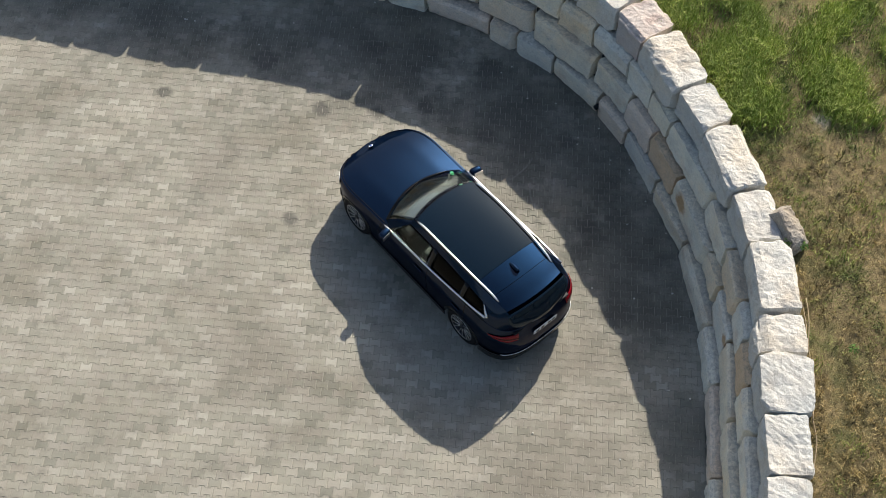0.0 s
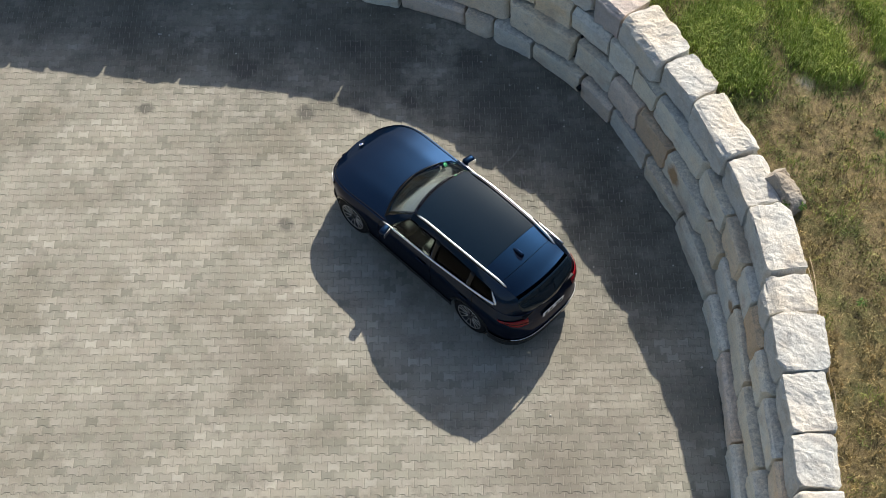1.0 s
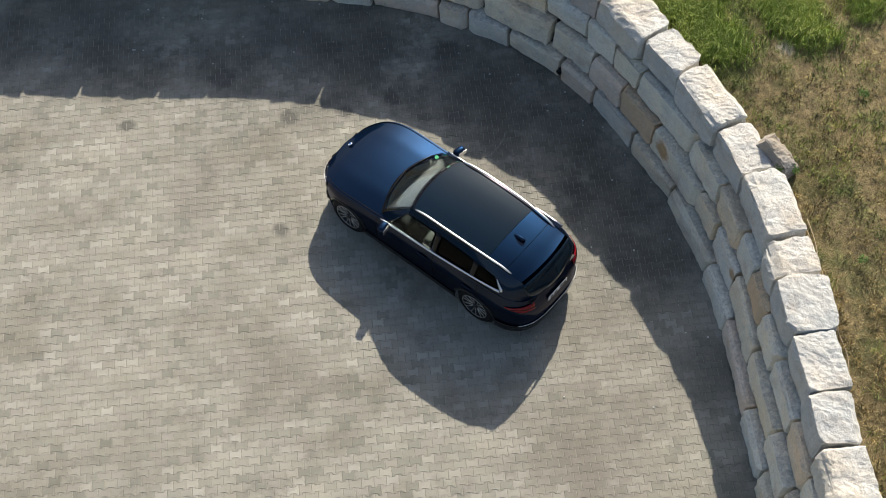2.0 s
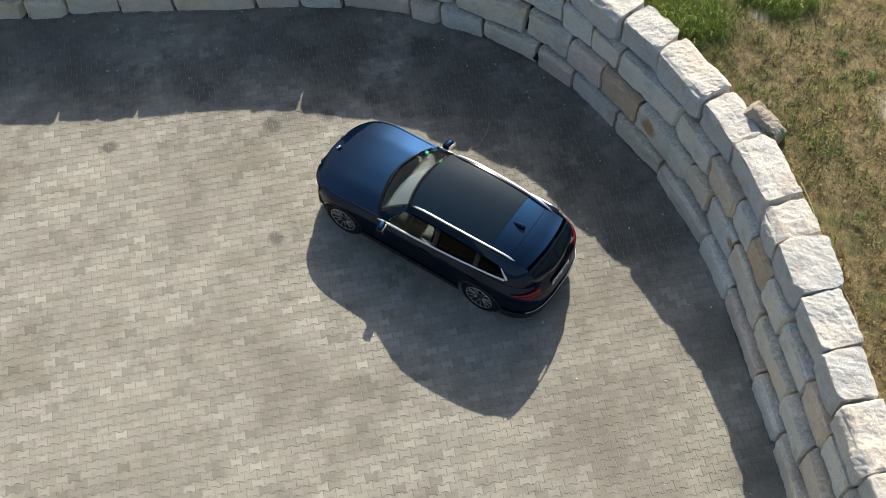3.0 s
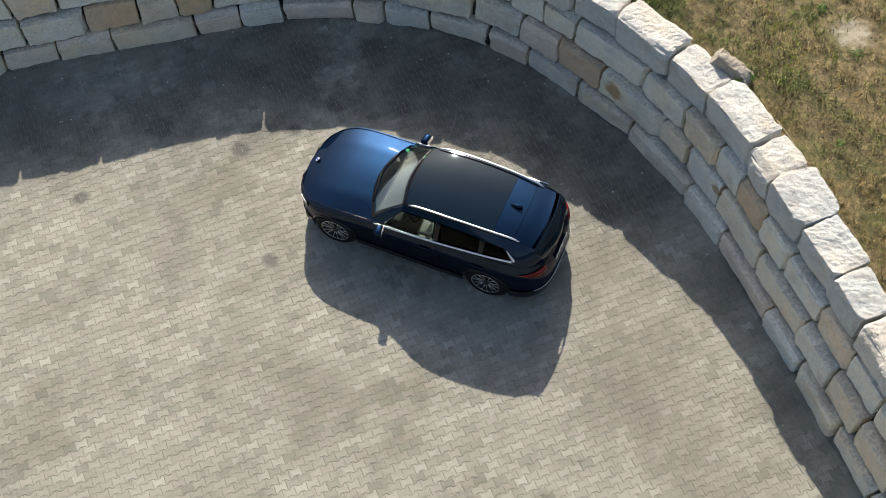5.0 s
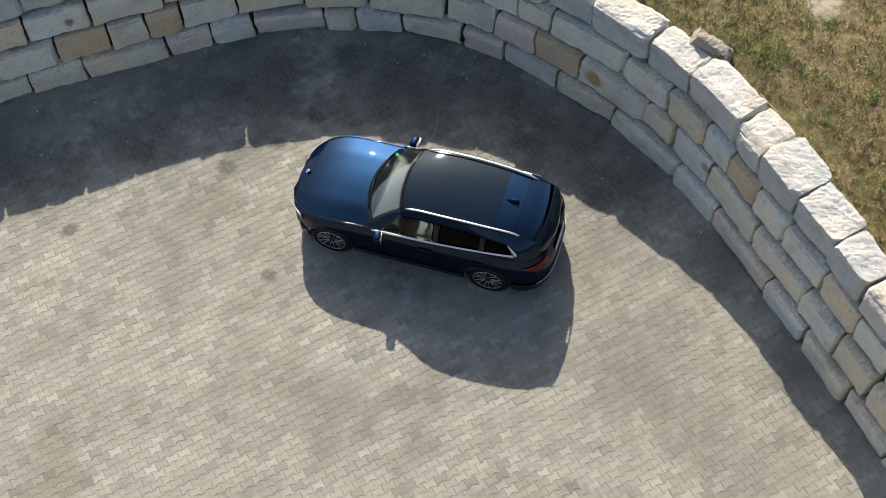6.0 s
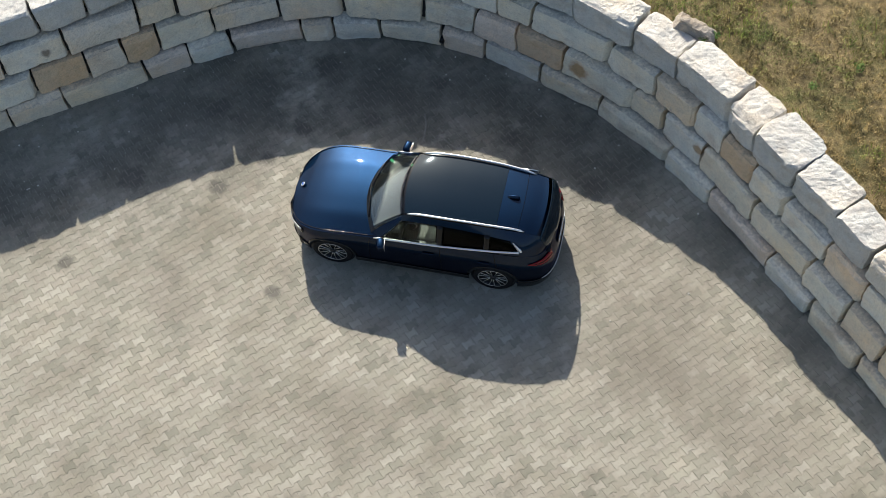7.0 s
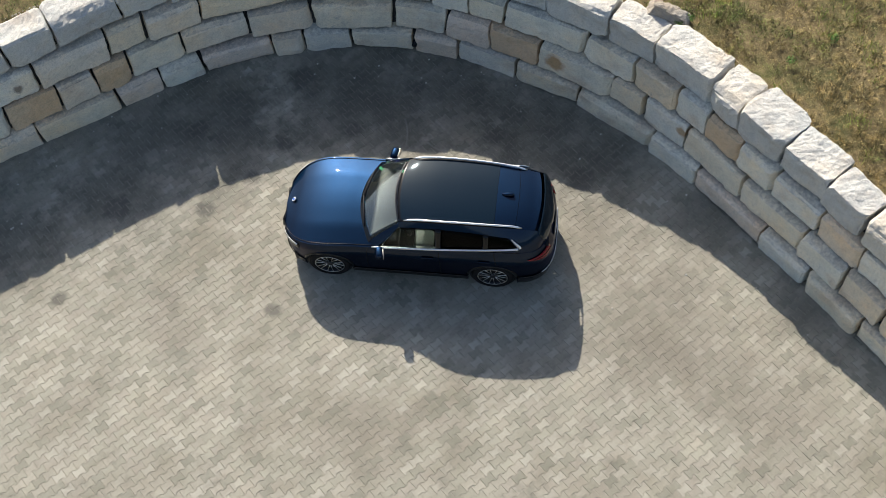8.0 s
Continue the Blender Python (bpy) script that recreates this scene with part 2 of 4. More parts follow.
BLACK = plain("gloss_black_trim", (0.004, 0.004, 0.005), 0.12, Specular_IOR_Level=0.3)
PLASTIC = plain("black_plastic", (0.006, 0.006, 0.007), 0.38, Specular_IOR_Level=0.25)
CHROME = plain("satin_aluminium", (0.85, 0.85, 0.85), 0.34, 1.0, 0.04)
RUBBER = plain("tyre_rubber", (0.008, 0.008, 0.009), 0.75, Specular_IOR_Level=0.2)
RIM_DARK = plain("dark_rim", (0.008, 0.008, 0.009), 0.35)
RIM_CUT = plain("machined_rim", (0.62, 0.61, 0.59), 0.36, 1.0, 0.06)
GLASS = glass_material("clear_glass", (0.60, 0.70, 0.66), 1.22)
SCREEN = glass_material("windscreen_glass", (0.80, 0.90, 0.86), 1.7)
TINTED = glass_material("privacy_glass", (0.004, 0.005, 0.005), 1.15)
ROOF_GLASS = plain("dark_roof_glass", (0.003, 0.009, 0.016), 0.04, Specular_IOR_Level=0.44, Specular_Tint=(0.66, 0.84, 1.0, 1.0), speck=0.02)
RED = plain("red_lens", (0.22, 0.002, 0.007), 0.15, Specular_IOR_Level=0.35)
LAMP = plain("headlamp_lens", (0.7, 0.72, 0.74), 0.08, 0.4)
CREAM = plain("pale_leather", (0.14, 0.15, 0.135), 0.6)
DASH = plain("dark_dashboard", (0.011, 0.011, 0.012), 0.6)
WHITE = plain("white_plate", (0.75, 0.75, 0.73), 0.4)
BLUE = plain("blue_enamel", (0.03, 0.12, 0.5), 0.3)
GREEN = plain("green_sticker", (0.02, 0.30, 0.12), 0.5)


# ---- mesh helpers ----
def mesh_object(name, verts, faces, material, parent=None, label="", smooth=True):
    me = bpy.data.meshes.new(name)
    me.from_pydata([tuple(v) for v in verts], [], faces)
    me.materials.append(material)
    if smooth:
        me.polygons.foreach_set("use_smooth", [True] * len(me.polygons))
    me.update()
    ob = new(name, me)
    if parent is not None:
        ob.parent = parent
    if label:
        ob["label"] = label
    return ob


def part(name, bm, material, parent, label="", smooth=True):
    me = bpy.data.meshes.new(name)
    bmesh.ops.recalc_face_normals(bm, faces=bm.faces)
    bm.to_mesh(me)
    bm.free()
    me.materials.append(material)
    if smooth:
        me.polygons.foreach_set("use_smooth", [True] * len(me.polygons))
    ob = new(name, me)
    ob.parent = parent
    if label:
        ob["label"] = label
    return ob


def grid(name, rows, material, parent, label="", closed=False, thick=0.0, flip=False):
    """A sheet through rows of points, with thickness where asked for."""
    n = len(rows[0])
    verts = [p for row in rows for p in row]
    faces = []
    for i in range(len(rows) - 1):
        for j in range(n if closed else n - 1):
            a, b = i * n + j, i * n + (j + 1) % n
            f = (a, b, b + n, a + n)
            faces.append(f[::-1] if flip else f)
    ob = mesh_object(name, verts, faces, material, parent, label)
    if thick:
        mod = ob.modifiers.new("thickness", "SOLIDIFY")
        mod.thickness, mod.offset = thick, -1.0
    return ob


def tube(name, pts, r, material, parent, label="", flat=1.0, sides=8):
    """A bar along points; flat squeezes its height."""
    pts = [Vector(p) for p in pts]
    rows = []
    for i, p in enumerate(pts):
        d = (pts[min(i + 1, len(pts) - 1)] - pts[max(i - 1, 0)]).normalized()
        side = d.cross(Vector((0, 0, 1)))
        side = side.normalized() if side.length > 1e-4 else Vector((1, 0, 0))
        up = side.cross(d)
        rr = r[i] if isinstance(r, (list, tuple)) else r
        rows.append([p + side * rr * math.cos(2 * math.pi * k / sides) + up * rr * flat * math.sin(2 * math.pi * k / sides) for k in range(sides)])
    n = len(rows)
    verts = [q for row in rows for q in row]
    faces = [(i * sides + k, i * sides + (k + 1) % sides, (i + 1) * sides + (k + 1) % sides, (i + 1) * sides + k) for i in range(n - 1) for k in range(sides)]
    faces += [tuple(range(sides))[::-1], tuple((n - 1) * sides + k for k in range(sides))]
    return mesh_object(name, verts, faces, material, parent, label)


def rounded_box(name, size, r, material, parent, at=(0, 0, 0), turn=(0, 0, 0), label=""):
    bm = bmesh.new()
    bmesh.ops.create_cube(bm, size=1.0)
    bmesh.ops.scale(bm, vec=size, verts=bm.verts)
    bmesh.ops.bevel(bm, geom=list(bm.edges), offset=r, segments=3, profile=0.5, affect="EDGES")
    bmesh.ops.transform(bm, matrix=pose(*at, *turn), verts=bm.verts)
    return part(name, bm, material, parent, label)


def disc(name, r, depth, material, parent, m, label="", seg=28):
    bm = bmesh.new()
    bmesh.ops.create_cone(bm, cap_ends=True, segments=seg, radius1=r, radius2=r * 0.97, depth=depth, matrix=m)
    return part(name, bm, material, parent, label, smooth=False)


# ---- plan of the curved retaining wall ----
CTRL = [(-13.0, 20.3), (-9.0, 19.55), (-4.54, 18.52), (-2.04, 17.93), (-0.36, 17.45), (0.79, 16.87), (2.12, 15.84), (2.84, 14.95), (3.24, 14.3), (3.72, 13.1),
        (4.16, 11.85), (4.35, 10.25), (4.35, 9.1), (4.2, 7.6), (4.09, 6.39), (3.95, 5.2), (3.75, 3.5), (3.3, 0.0), (2.7, -4.0)]


def spline(ctrl, n=24):
    p = [np.array(c) for c in ctrl]
    p = [2 * p[0] - p[1]] + p + [2 * p[-1] - p[-2]]
    out = []
    for i in range(1, len(p) - 2):
        a, b, c, d = p[i - 1:i + 3]
        for k in range(n):
            u = k / n
            out.append(0.5 * (2 * b + (c - a) * u + (2 * a - 5 * b + 4 * c - d) * u * u + (3 * b - a - 3 * c + d) * u ** 3))
    return np.array(out + [p[-2]])


CURVE = spline(CTRL)
ARC = np.concatenate([[0], np.cumsum(np.linalg.norm(np.diff(CURVE, axis=0), axis=1))])


def on_curve(s):
    """Place, direction and outward normal of the wall's foot at the length s."""
    p = np.array([np.interp(s, ARC, CURVE[:, k]) for k in (0, 1)])
    a = np.array([np.interp(s - 0.25, ARC, CURVE[:, k]) for k in (0, 1)])
    b = np.array([np.interp(s + 0.25, ARC, CURVE[:, k]) for k in (0, 1)])
    d = (b - a) / np.linalg.norm(b - a)
    return p, d, np.array([-d[1], d[0]])


def strip(name, rows_at, material, s0, s1, step, **tags):
    """A sheet along the wall: rows_at(s) gives (outward distance, height) pairs."""
    verts, n = [], 0
    ss = np.arange(s0, s1 + 1e-6, step)
    for s in ss:
        p, d, o = on_curve(s)
        prof = rows_at(s)
        n = len(prof)
        verts += [(*(p + o * q), z) for q, z in prof]
    faces = [(i * n + j, (i + 1) * n + j, (i + 1) * n + j + 1, i * n + j + 1) for i in range(len(ss) - 1) for j in range(n - 1)]
    return tagged(mesh_object(name, verts, faces, material), **tags)


# ---- ground, hill, pavement bed ----
def ground_sheet():
    bm = bmesh.new()
    bmesh.ops.create_grid(bm, x_segments=8, y_segments=8, size=2500)
    bmesh.ops.translate(bm, vec=(0, 0, -0.06), verts=bm.verts)
    return tagged(part("ground", bm, TURF, None), "dark green meadow reaching the horizon under the yard", "ground", kind="structure")


def hill_height(q, x, y):
    """Height of the meadow behind the wall at the outward distance q."""
    n = noise.noise(Vector((x * 0.9, y * 0.9, 0.3))) * 0.05 + noise.noise(Vector((x * 3.1, y * 3.1, 1.3))) * 0.018
    return 1.98 + 0.20 * min(1.0, max(0.0, (q - 0.9) / 1.2)) + n * min(1.0, max(0.2, q - 0.7))


HILL_STEPS = [0.75, 0.95, 1.1, 1.25, 1.4, 1.6, 1.8, 2.0, 2.25, 2.5, 2.75, 3.0, 3.3, 3.6, 4.0, 4.4, 4.8, 5.3, 6.0, 7.0, 9.0, 14.0, 25.0, 60.0, 200.0, 900.0]


def hill():
    def prof(s):
        p, d, o = on_curve(s)
        return [(0.75, -0.1)] + [(q, hill_height(q, *(p + o * q))) for q in HILL_STEPS]
    return strip("meadow_ground", prof, SOIL, 0.0, float(ARC[-1]), 0.2, label="dry grassy soil of the raised meadow behind the wall", category="ground", kind="structure")


def added_ridge():
    """A low unseen ridge added far west and south: closes the horizon, darkens reflections."""
    rows = []
    for k in range(121):
        a = radians(150 + 190 * k / 120)
        h = 34 + 14 * noise.noise(Vector((k * 0.13, 0, 0))) + 6 * noise.noise(Vector((k * 0.9, 3, 0)))
        rows.append([((420 + q) * math.cos(a), (420 + q) * math.sin(a), z * h) for q, z in ((-40, -0.02), (-15, 0.55), (0, 0.9), (25, 1.0), (80, 0.6), (160, -0.02))])
    tagged(grid("backdrop", rows, RIDGE_DARK, None), "unseen dark ridge added on the horizon to darken car reflections", "backdrop", kind="structure")


ground_sheet()
hill()
added_ridge()
core = strip("wall_north", lambda s: [(0.22, -0.1), (0.30, 0.45), (0.42, 1.0), (0.55, 1.55), (0.62, 1.72), (0.95, 1.74), (0.95, -0.1)], SHADED_BACKFILL, 0.2, float(ARC[-1]) - 0.2, 0.25,
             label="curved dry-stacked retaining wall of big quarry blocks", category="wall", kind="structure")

# ---- the parked car ----
TIP, TAIL, HALF = 0.865, -3.895, 0.955
AXLES = (0.0, -2.865)


def car_outline(n=150):
    """Half of the car's plan, from the middle of its nose round the side to the middle of its tail."""
    pts = []
    for k in range(60):
        a = math.pi / 2 * (1 - k / 60)
        e = 2 / 2.9
        pts.append((-0.12 + (TIP + 0.12) * math.sin(a) ** e, HALF * max(0.0, math.cos(a)) ** e))
    pts += [(x, HALF) for x in np.linspace(-0.12, -3.0, 60)]
    for k in range(1, 61):
        a = math.pi / 2 * k / 60
        e = 2 / 3.3
        pts.append((-3.0 + (TAIL + 3.0) * math.sin(a) ** e, HALF * max(0.0, math.cos(a)) ** e))
    p = np.array(pts)
    s = np.concatenate([[0], np.cumsum(np.linalg.norm(np.diff(p, axis=0), axis=1))])
    t = np.linspace(0, s[-1], n)
    return np.stack([np.interp(t, s, p[:, 0]), np.interp(t, s, p[:, 1])], 1)


OUT = car_outline()


def fair(x, xs, ys, w):
    """Interpolated values, faired over the width w."""
    return sum(float(np.interp(x + w * (k - 5) / 5, xs, ys)) for k in range(11)) / 11


def z_low(x, y):
    z = 0.25
    for ax in AXLES:
        if abs(x - ax) < 0.415 and y > 0.6:
            z = max(z, 0.36 + math.sqrt(0.415 ** 2 - (x - ax) ** 2))
    return z


def z_edge(x):
    return fair(x, [-3.9, -3.75, -3.4, -2.6, -1.6, -0.8, -0.3, 0.2, 0.55, 0.78, 0.865], [1.06, 1.10, 1.15, 1.13, 1.09, 1.06, 1.045, 1.01, 0.955, 0.88, 0.82], 0.16)


def shell(i, z):
    """A point of the painted side at the outline's step i and the height z."""
    x, y = OUT[i]
    h = (z - 0.25) / 0.85
    f = fair(h, [0, 0.1, 0.25, 0.42, 0.55, 0.68, 0.76, 0.86, 1.0, 1.1], [0.952, 0.964, 0.974, 0.982, 0.989, 1.0, 0.999, 0.978, 0.932, 0.90], 0.05)
    g = fair(h, [0, 0.25, 0.45, 0.7, 0.85, 1.0], [0.985, 1.0, 1.0, 0.992, 0.975, 0.955], 0.06)
    flare = sum(0.014 * math.exp(-((x - ax) / 0.36) ** 2) for ax in AXLES) * max(0, 1 - abs(h - 0.45) * 2.2)
    return Vector((-1.5 + (x + 1.5) * g, y * f + (flare if y > 0.6 else 0), z))


def near_x(x, front):
    """The outline's step whose place along the car is nearest x, on its front or rear half."""
    ks = range(0, 75) if front else range(75, len(OUT))
    return min(ks, key=lambda k: abs(OUT[k][0] - x))


def both(fn):
    for side in (1, -1):
        fn(side)


def flip(v, side):
    return Vector((v.x, v.y * side, v.z))


def shell_patch(name, i0, i1, z0, z1, material, parent, side, lift=0.004, rows=5, label="", follow=False):
    """A panel laid on the car's side between two steps of the outline; z0, z1 numbers or functions of the step."""
    out = []
    for i in range(i0, i1 + 1):
        u = (i - i0) / max(1, i1 - i0)
        a, b = (z0(u) if callable(z0) else z0), (z1(u) if callable(z1) else z1)
        if follow:
            a = z_low(*OUT[i])
            b = a + z1
        row = []
        for k in range(rows):
            p = shell(i, a + (b - a) * k / (rows - 1))
            n = Vector((p.x + 1.5, p.y * 3.0, 0)).normalized() if abs(p.y) < 0.85 * HALF else Vector((0, 1, 0))
            row.append(flip(p + n * lift, side))
        out.append(row)
    return grid(name, out, material, parent, label, thick=0.012, flip=side < 0)


TOP = [shell(i, z_edge(OUT[i][0])) for i in range(len(OUT))]
TOPX, TOPY, TOPZ = [p.x for p in TOP][::-1], [p.y for p in TOP][::-1], [p.z for p in TOP][::-1]


def belt(x):
    return float(np.interp(x, TOPX, TOPY)), float(np.interp(x, TOPX, TOPZ))


def roof_half(x):
    return fair(x, [-3.65, -3.3, -2.8, -2.0, -1.3, -1.15], [0.575, 0.605, 0.645, 0.665, 0.65, 0.635], 0.25)


def roof_mid(x):
    return fair(x, [-3.65, -3.3, -2.8, -2.3, -1.8, -1.4, -1.15, -0.9], [1.505, 1.568, 1.618, 1.64, 1.64, 1.610, 1.568, 1.515], 0.16)


def roof_point(x, u):
    return Vector((x, u * roof_half(x), roof_mid(x) - 0.05 * abs(u) ** 2.2))


def cabin_side(x, w):
    """A point of the side of the cabin: w runs from the belt to the edge of the roof."""
    yb, zb = belt(x)
    yr, zr = roof_half(x), roof_mid(x) - 0.05
    return Vector((x, yb - 0.01 + (yr - yb + 0.01) * w + 0.022 * math.sin(math.pi * w), zb + (zr - zb) * w))


def glass_top(x):
    """How far up the cabin's side the glass reaches; it falls towards the tail."""
    return fair(x, [-3.4, -3.15, -2.6, -2.0, -1.2], [0.60, 0.64, 0.75, 0.81, 0.82], 0.2)


def glass_low(x):
    """Lower edge of the side glass; it rises towards the tail."""
    return fair(x, [-3.4, -3.0, -2.5, -1.9, -0.8], [0.23, 0.14, 0.06, 0.02, 0.02], 0.2)


def car_body(car):
    side_rows = 15
    for side in (1, -1):
        rows = []
        for i in range(len(OUT)):
            x, y = OUT[i]
            lo, hi = z_low(x, y), z_edge(x)
            rows.append([flip(shell(i, lo + (hi - lo) * k / (side_rows - 1)), side) for k in range(side_rows)])
        grid("side_panel", rows, PAINT, car, "dark blue metallic painted flank", flip=side < 0)
    # bonnet
    rows = []
    last = near_x(-0.86, True)
    for i in range(1, last + 1):
        e = TOP[i]
        k = min(1.0, max(0.0, (0.87 - e.x) / 1.73))
        crown = 0.03 + 0.055 * math.sin(min(1.0, k * 1.35) * math.pi / 2)
        row = []
        for j in range(25):
            u = -1 + j / 12
            ridge = 0.006 * math.exp(-((abs(u) - 0.58) / 0.14) ** 2) * min(1, k * 2.5)
            z = e.z + crown * (1 - abs(u) ** 2.2) + ridge
            row.append((e.x + 0.30 * k ** 3 * (1 - u * u), e.y * u, z))
        rows.append(row)
    bonnet = grid("bonnet", rows, PAINT, car, "glossy dark blue domed bonnet", flip=True)
    for side in (1, -1):
        tube("shut_line", [(TOP[i].x, (TOP[i].y - 0.035) * side, TOP[i].z + 0.012) for i in range(12, last, 3)], 0.006, BLACK, bonnet, sides=6)
    # rear deck
    rows = []
    first = near_x(-3.40, False)
    for i in range(first, len(OUT) - 1):
        e = TOP[i]
        rows.append([(e.x, e.y * (-1 + j / 8), e.z + 0.03 * (1 - (-1 + j / 8) ** 2)) for j in range(17)])
    grid("tailgate", rows, PAINT, car, "dark blue tailgate below the rear window", flip=True)
    # underbody
    rounded_box("underbody", (4.3, 1.60, 0.25), 0.05, PLASTIC, car, (-1.5, 0, 0.36))
    both(lambda s: shell_patch("sill_cladding", near_x(-0.42, True), near_x(-2.44, False), 0.25, 0.37, BLACK, car, s, 0.006))
    both(lambda s: shell_patch("rear_bumper", near_x(-3.30, False), len(OUT) - 1, 0.25, 0.46, BLACK, car, s, 0.012))
    both(lambda s: shell_patch("front_bumper", 0, near_x(0.43, True), 0.25, 0.42, BLACK, car, s, 0.010))
    both(lambda s: shell_patch("bumper_trim", near_x(-3.70, False), len(OUT) - 1, 0.47, 0.48, CHROME, car, s, 0.014, 3, "thin bright bumper strip"))
    for ax, front in ((0.0, True), (-2.865, False)):
        for side in (1, -1):
            rows = []
            for k in range(25):
                a = math.radians(8 + 164 * k / 24)
                row = []
                for r in (0.408, 0.46):
                    z = 0.36 + r * math.sin(a)
                    x = ax + r * math.cos(a)
                    i = min(range(len(OUT)), key=lambda q: abs(OUT[q][0] - x) + (0 if OUT[q][1] > 0.5 else 9))
                    row.append((x, (shell(i, max(0.26, z)).y + 0.008) * side, z))
                rows.append(row)
            grid("wheel_arch", rows, BLACK, car, thick=0.02, flip=side > 0)
            bm = bmesh.new()
            bmesh.ops.create_cone(bm, cap_ends=True, segments=28, radius1=0.405, radius2=0.405, depth=0.42, matrix=pose(ax, 0.66 * side, 0.37, 90))
            part("wheel_housing", bm, PLASTIC, car)
    # grille and lamps
    for side in (1, -1):
        rounded_box("kidney_grille", (0.06, 0.30, 0.24), 0.025, BLACK, car, (0.845, 0.19 * side, 0.70), (0, -8, -8 * side))
        i0, i1 = near_x(0.74, True), near_x(0.50, True)
        lamp = shell_patch("headlamp", i0 - 6, i1, lambda u: 0.74 + 0.03 * u, lambda u: 0.83 + 0.055 * u, BLACK, car, side, 0.006, label="slim headlamp with bright daylight bars")
        shell_patch("light_bar", i0 - 4, i1 - 1, lambda u: 0.795 + 0.045 * u, lambda u: 0.832 + 0.055 * u, LAMP, lamp, side, 0.011, 3)
        j0, j1 = near_x(-3.50, False), len(OUT) - 14
        tail = shell_patch("tail_lamp", j0, j1, lambda u: 0.985 - 0.10 * min(1, 1.6 * u), lambda u: 0.99 + 0.025 * u, RED, car, side, 0.010, label="red wrap-round tail lamp")
        shell_patch("lamp_divider", j0 + 3, j1, lambda u: 0.965 - 0.05 * u, lambda u: 0.975 - 0.05 * u, BLACK, tail, side, 0.016, 3)
        # doors
        for x, z0 in ((-0.70, 0.38), (-1.97, 0.38), (-2.93, 0.80)):
            i = near_x(x, x > -1.4)
            pts = [flip(shell(i, z0 + (z_edge(x) - z0) * k / 10) + Vector((0.0, 0.001, 0)), side) for k in range(11)]
            tube("door_gap", pts, 0.006, BLACK, car, sides=6)
        for x in (-1.78, -2.76):
            i = near_x(x, x > -1.4)
            p = flip(shell(i, 0.93) + Vector((0, 0.018, 0)), side)
            rounded_box("door_handle", (0.20, 0.022, 0.03), 0.009, PAINT, car, p)
    # badge
    disc("badge", 0.04, 0.012, WHITE, car, pose(0.712, 0, 0.958, 0, 38, 0), "small round white and blue badge")
    disc("badge_centre", 0.027, 0.014, BLUE, car, pose(0.714, 0, 0.960, 0, 38, 0))
    return bonnet


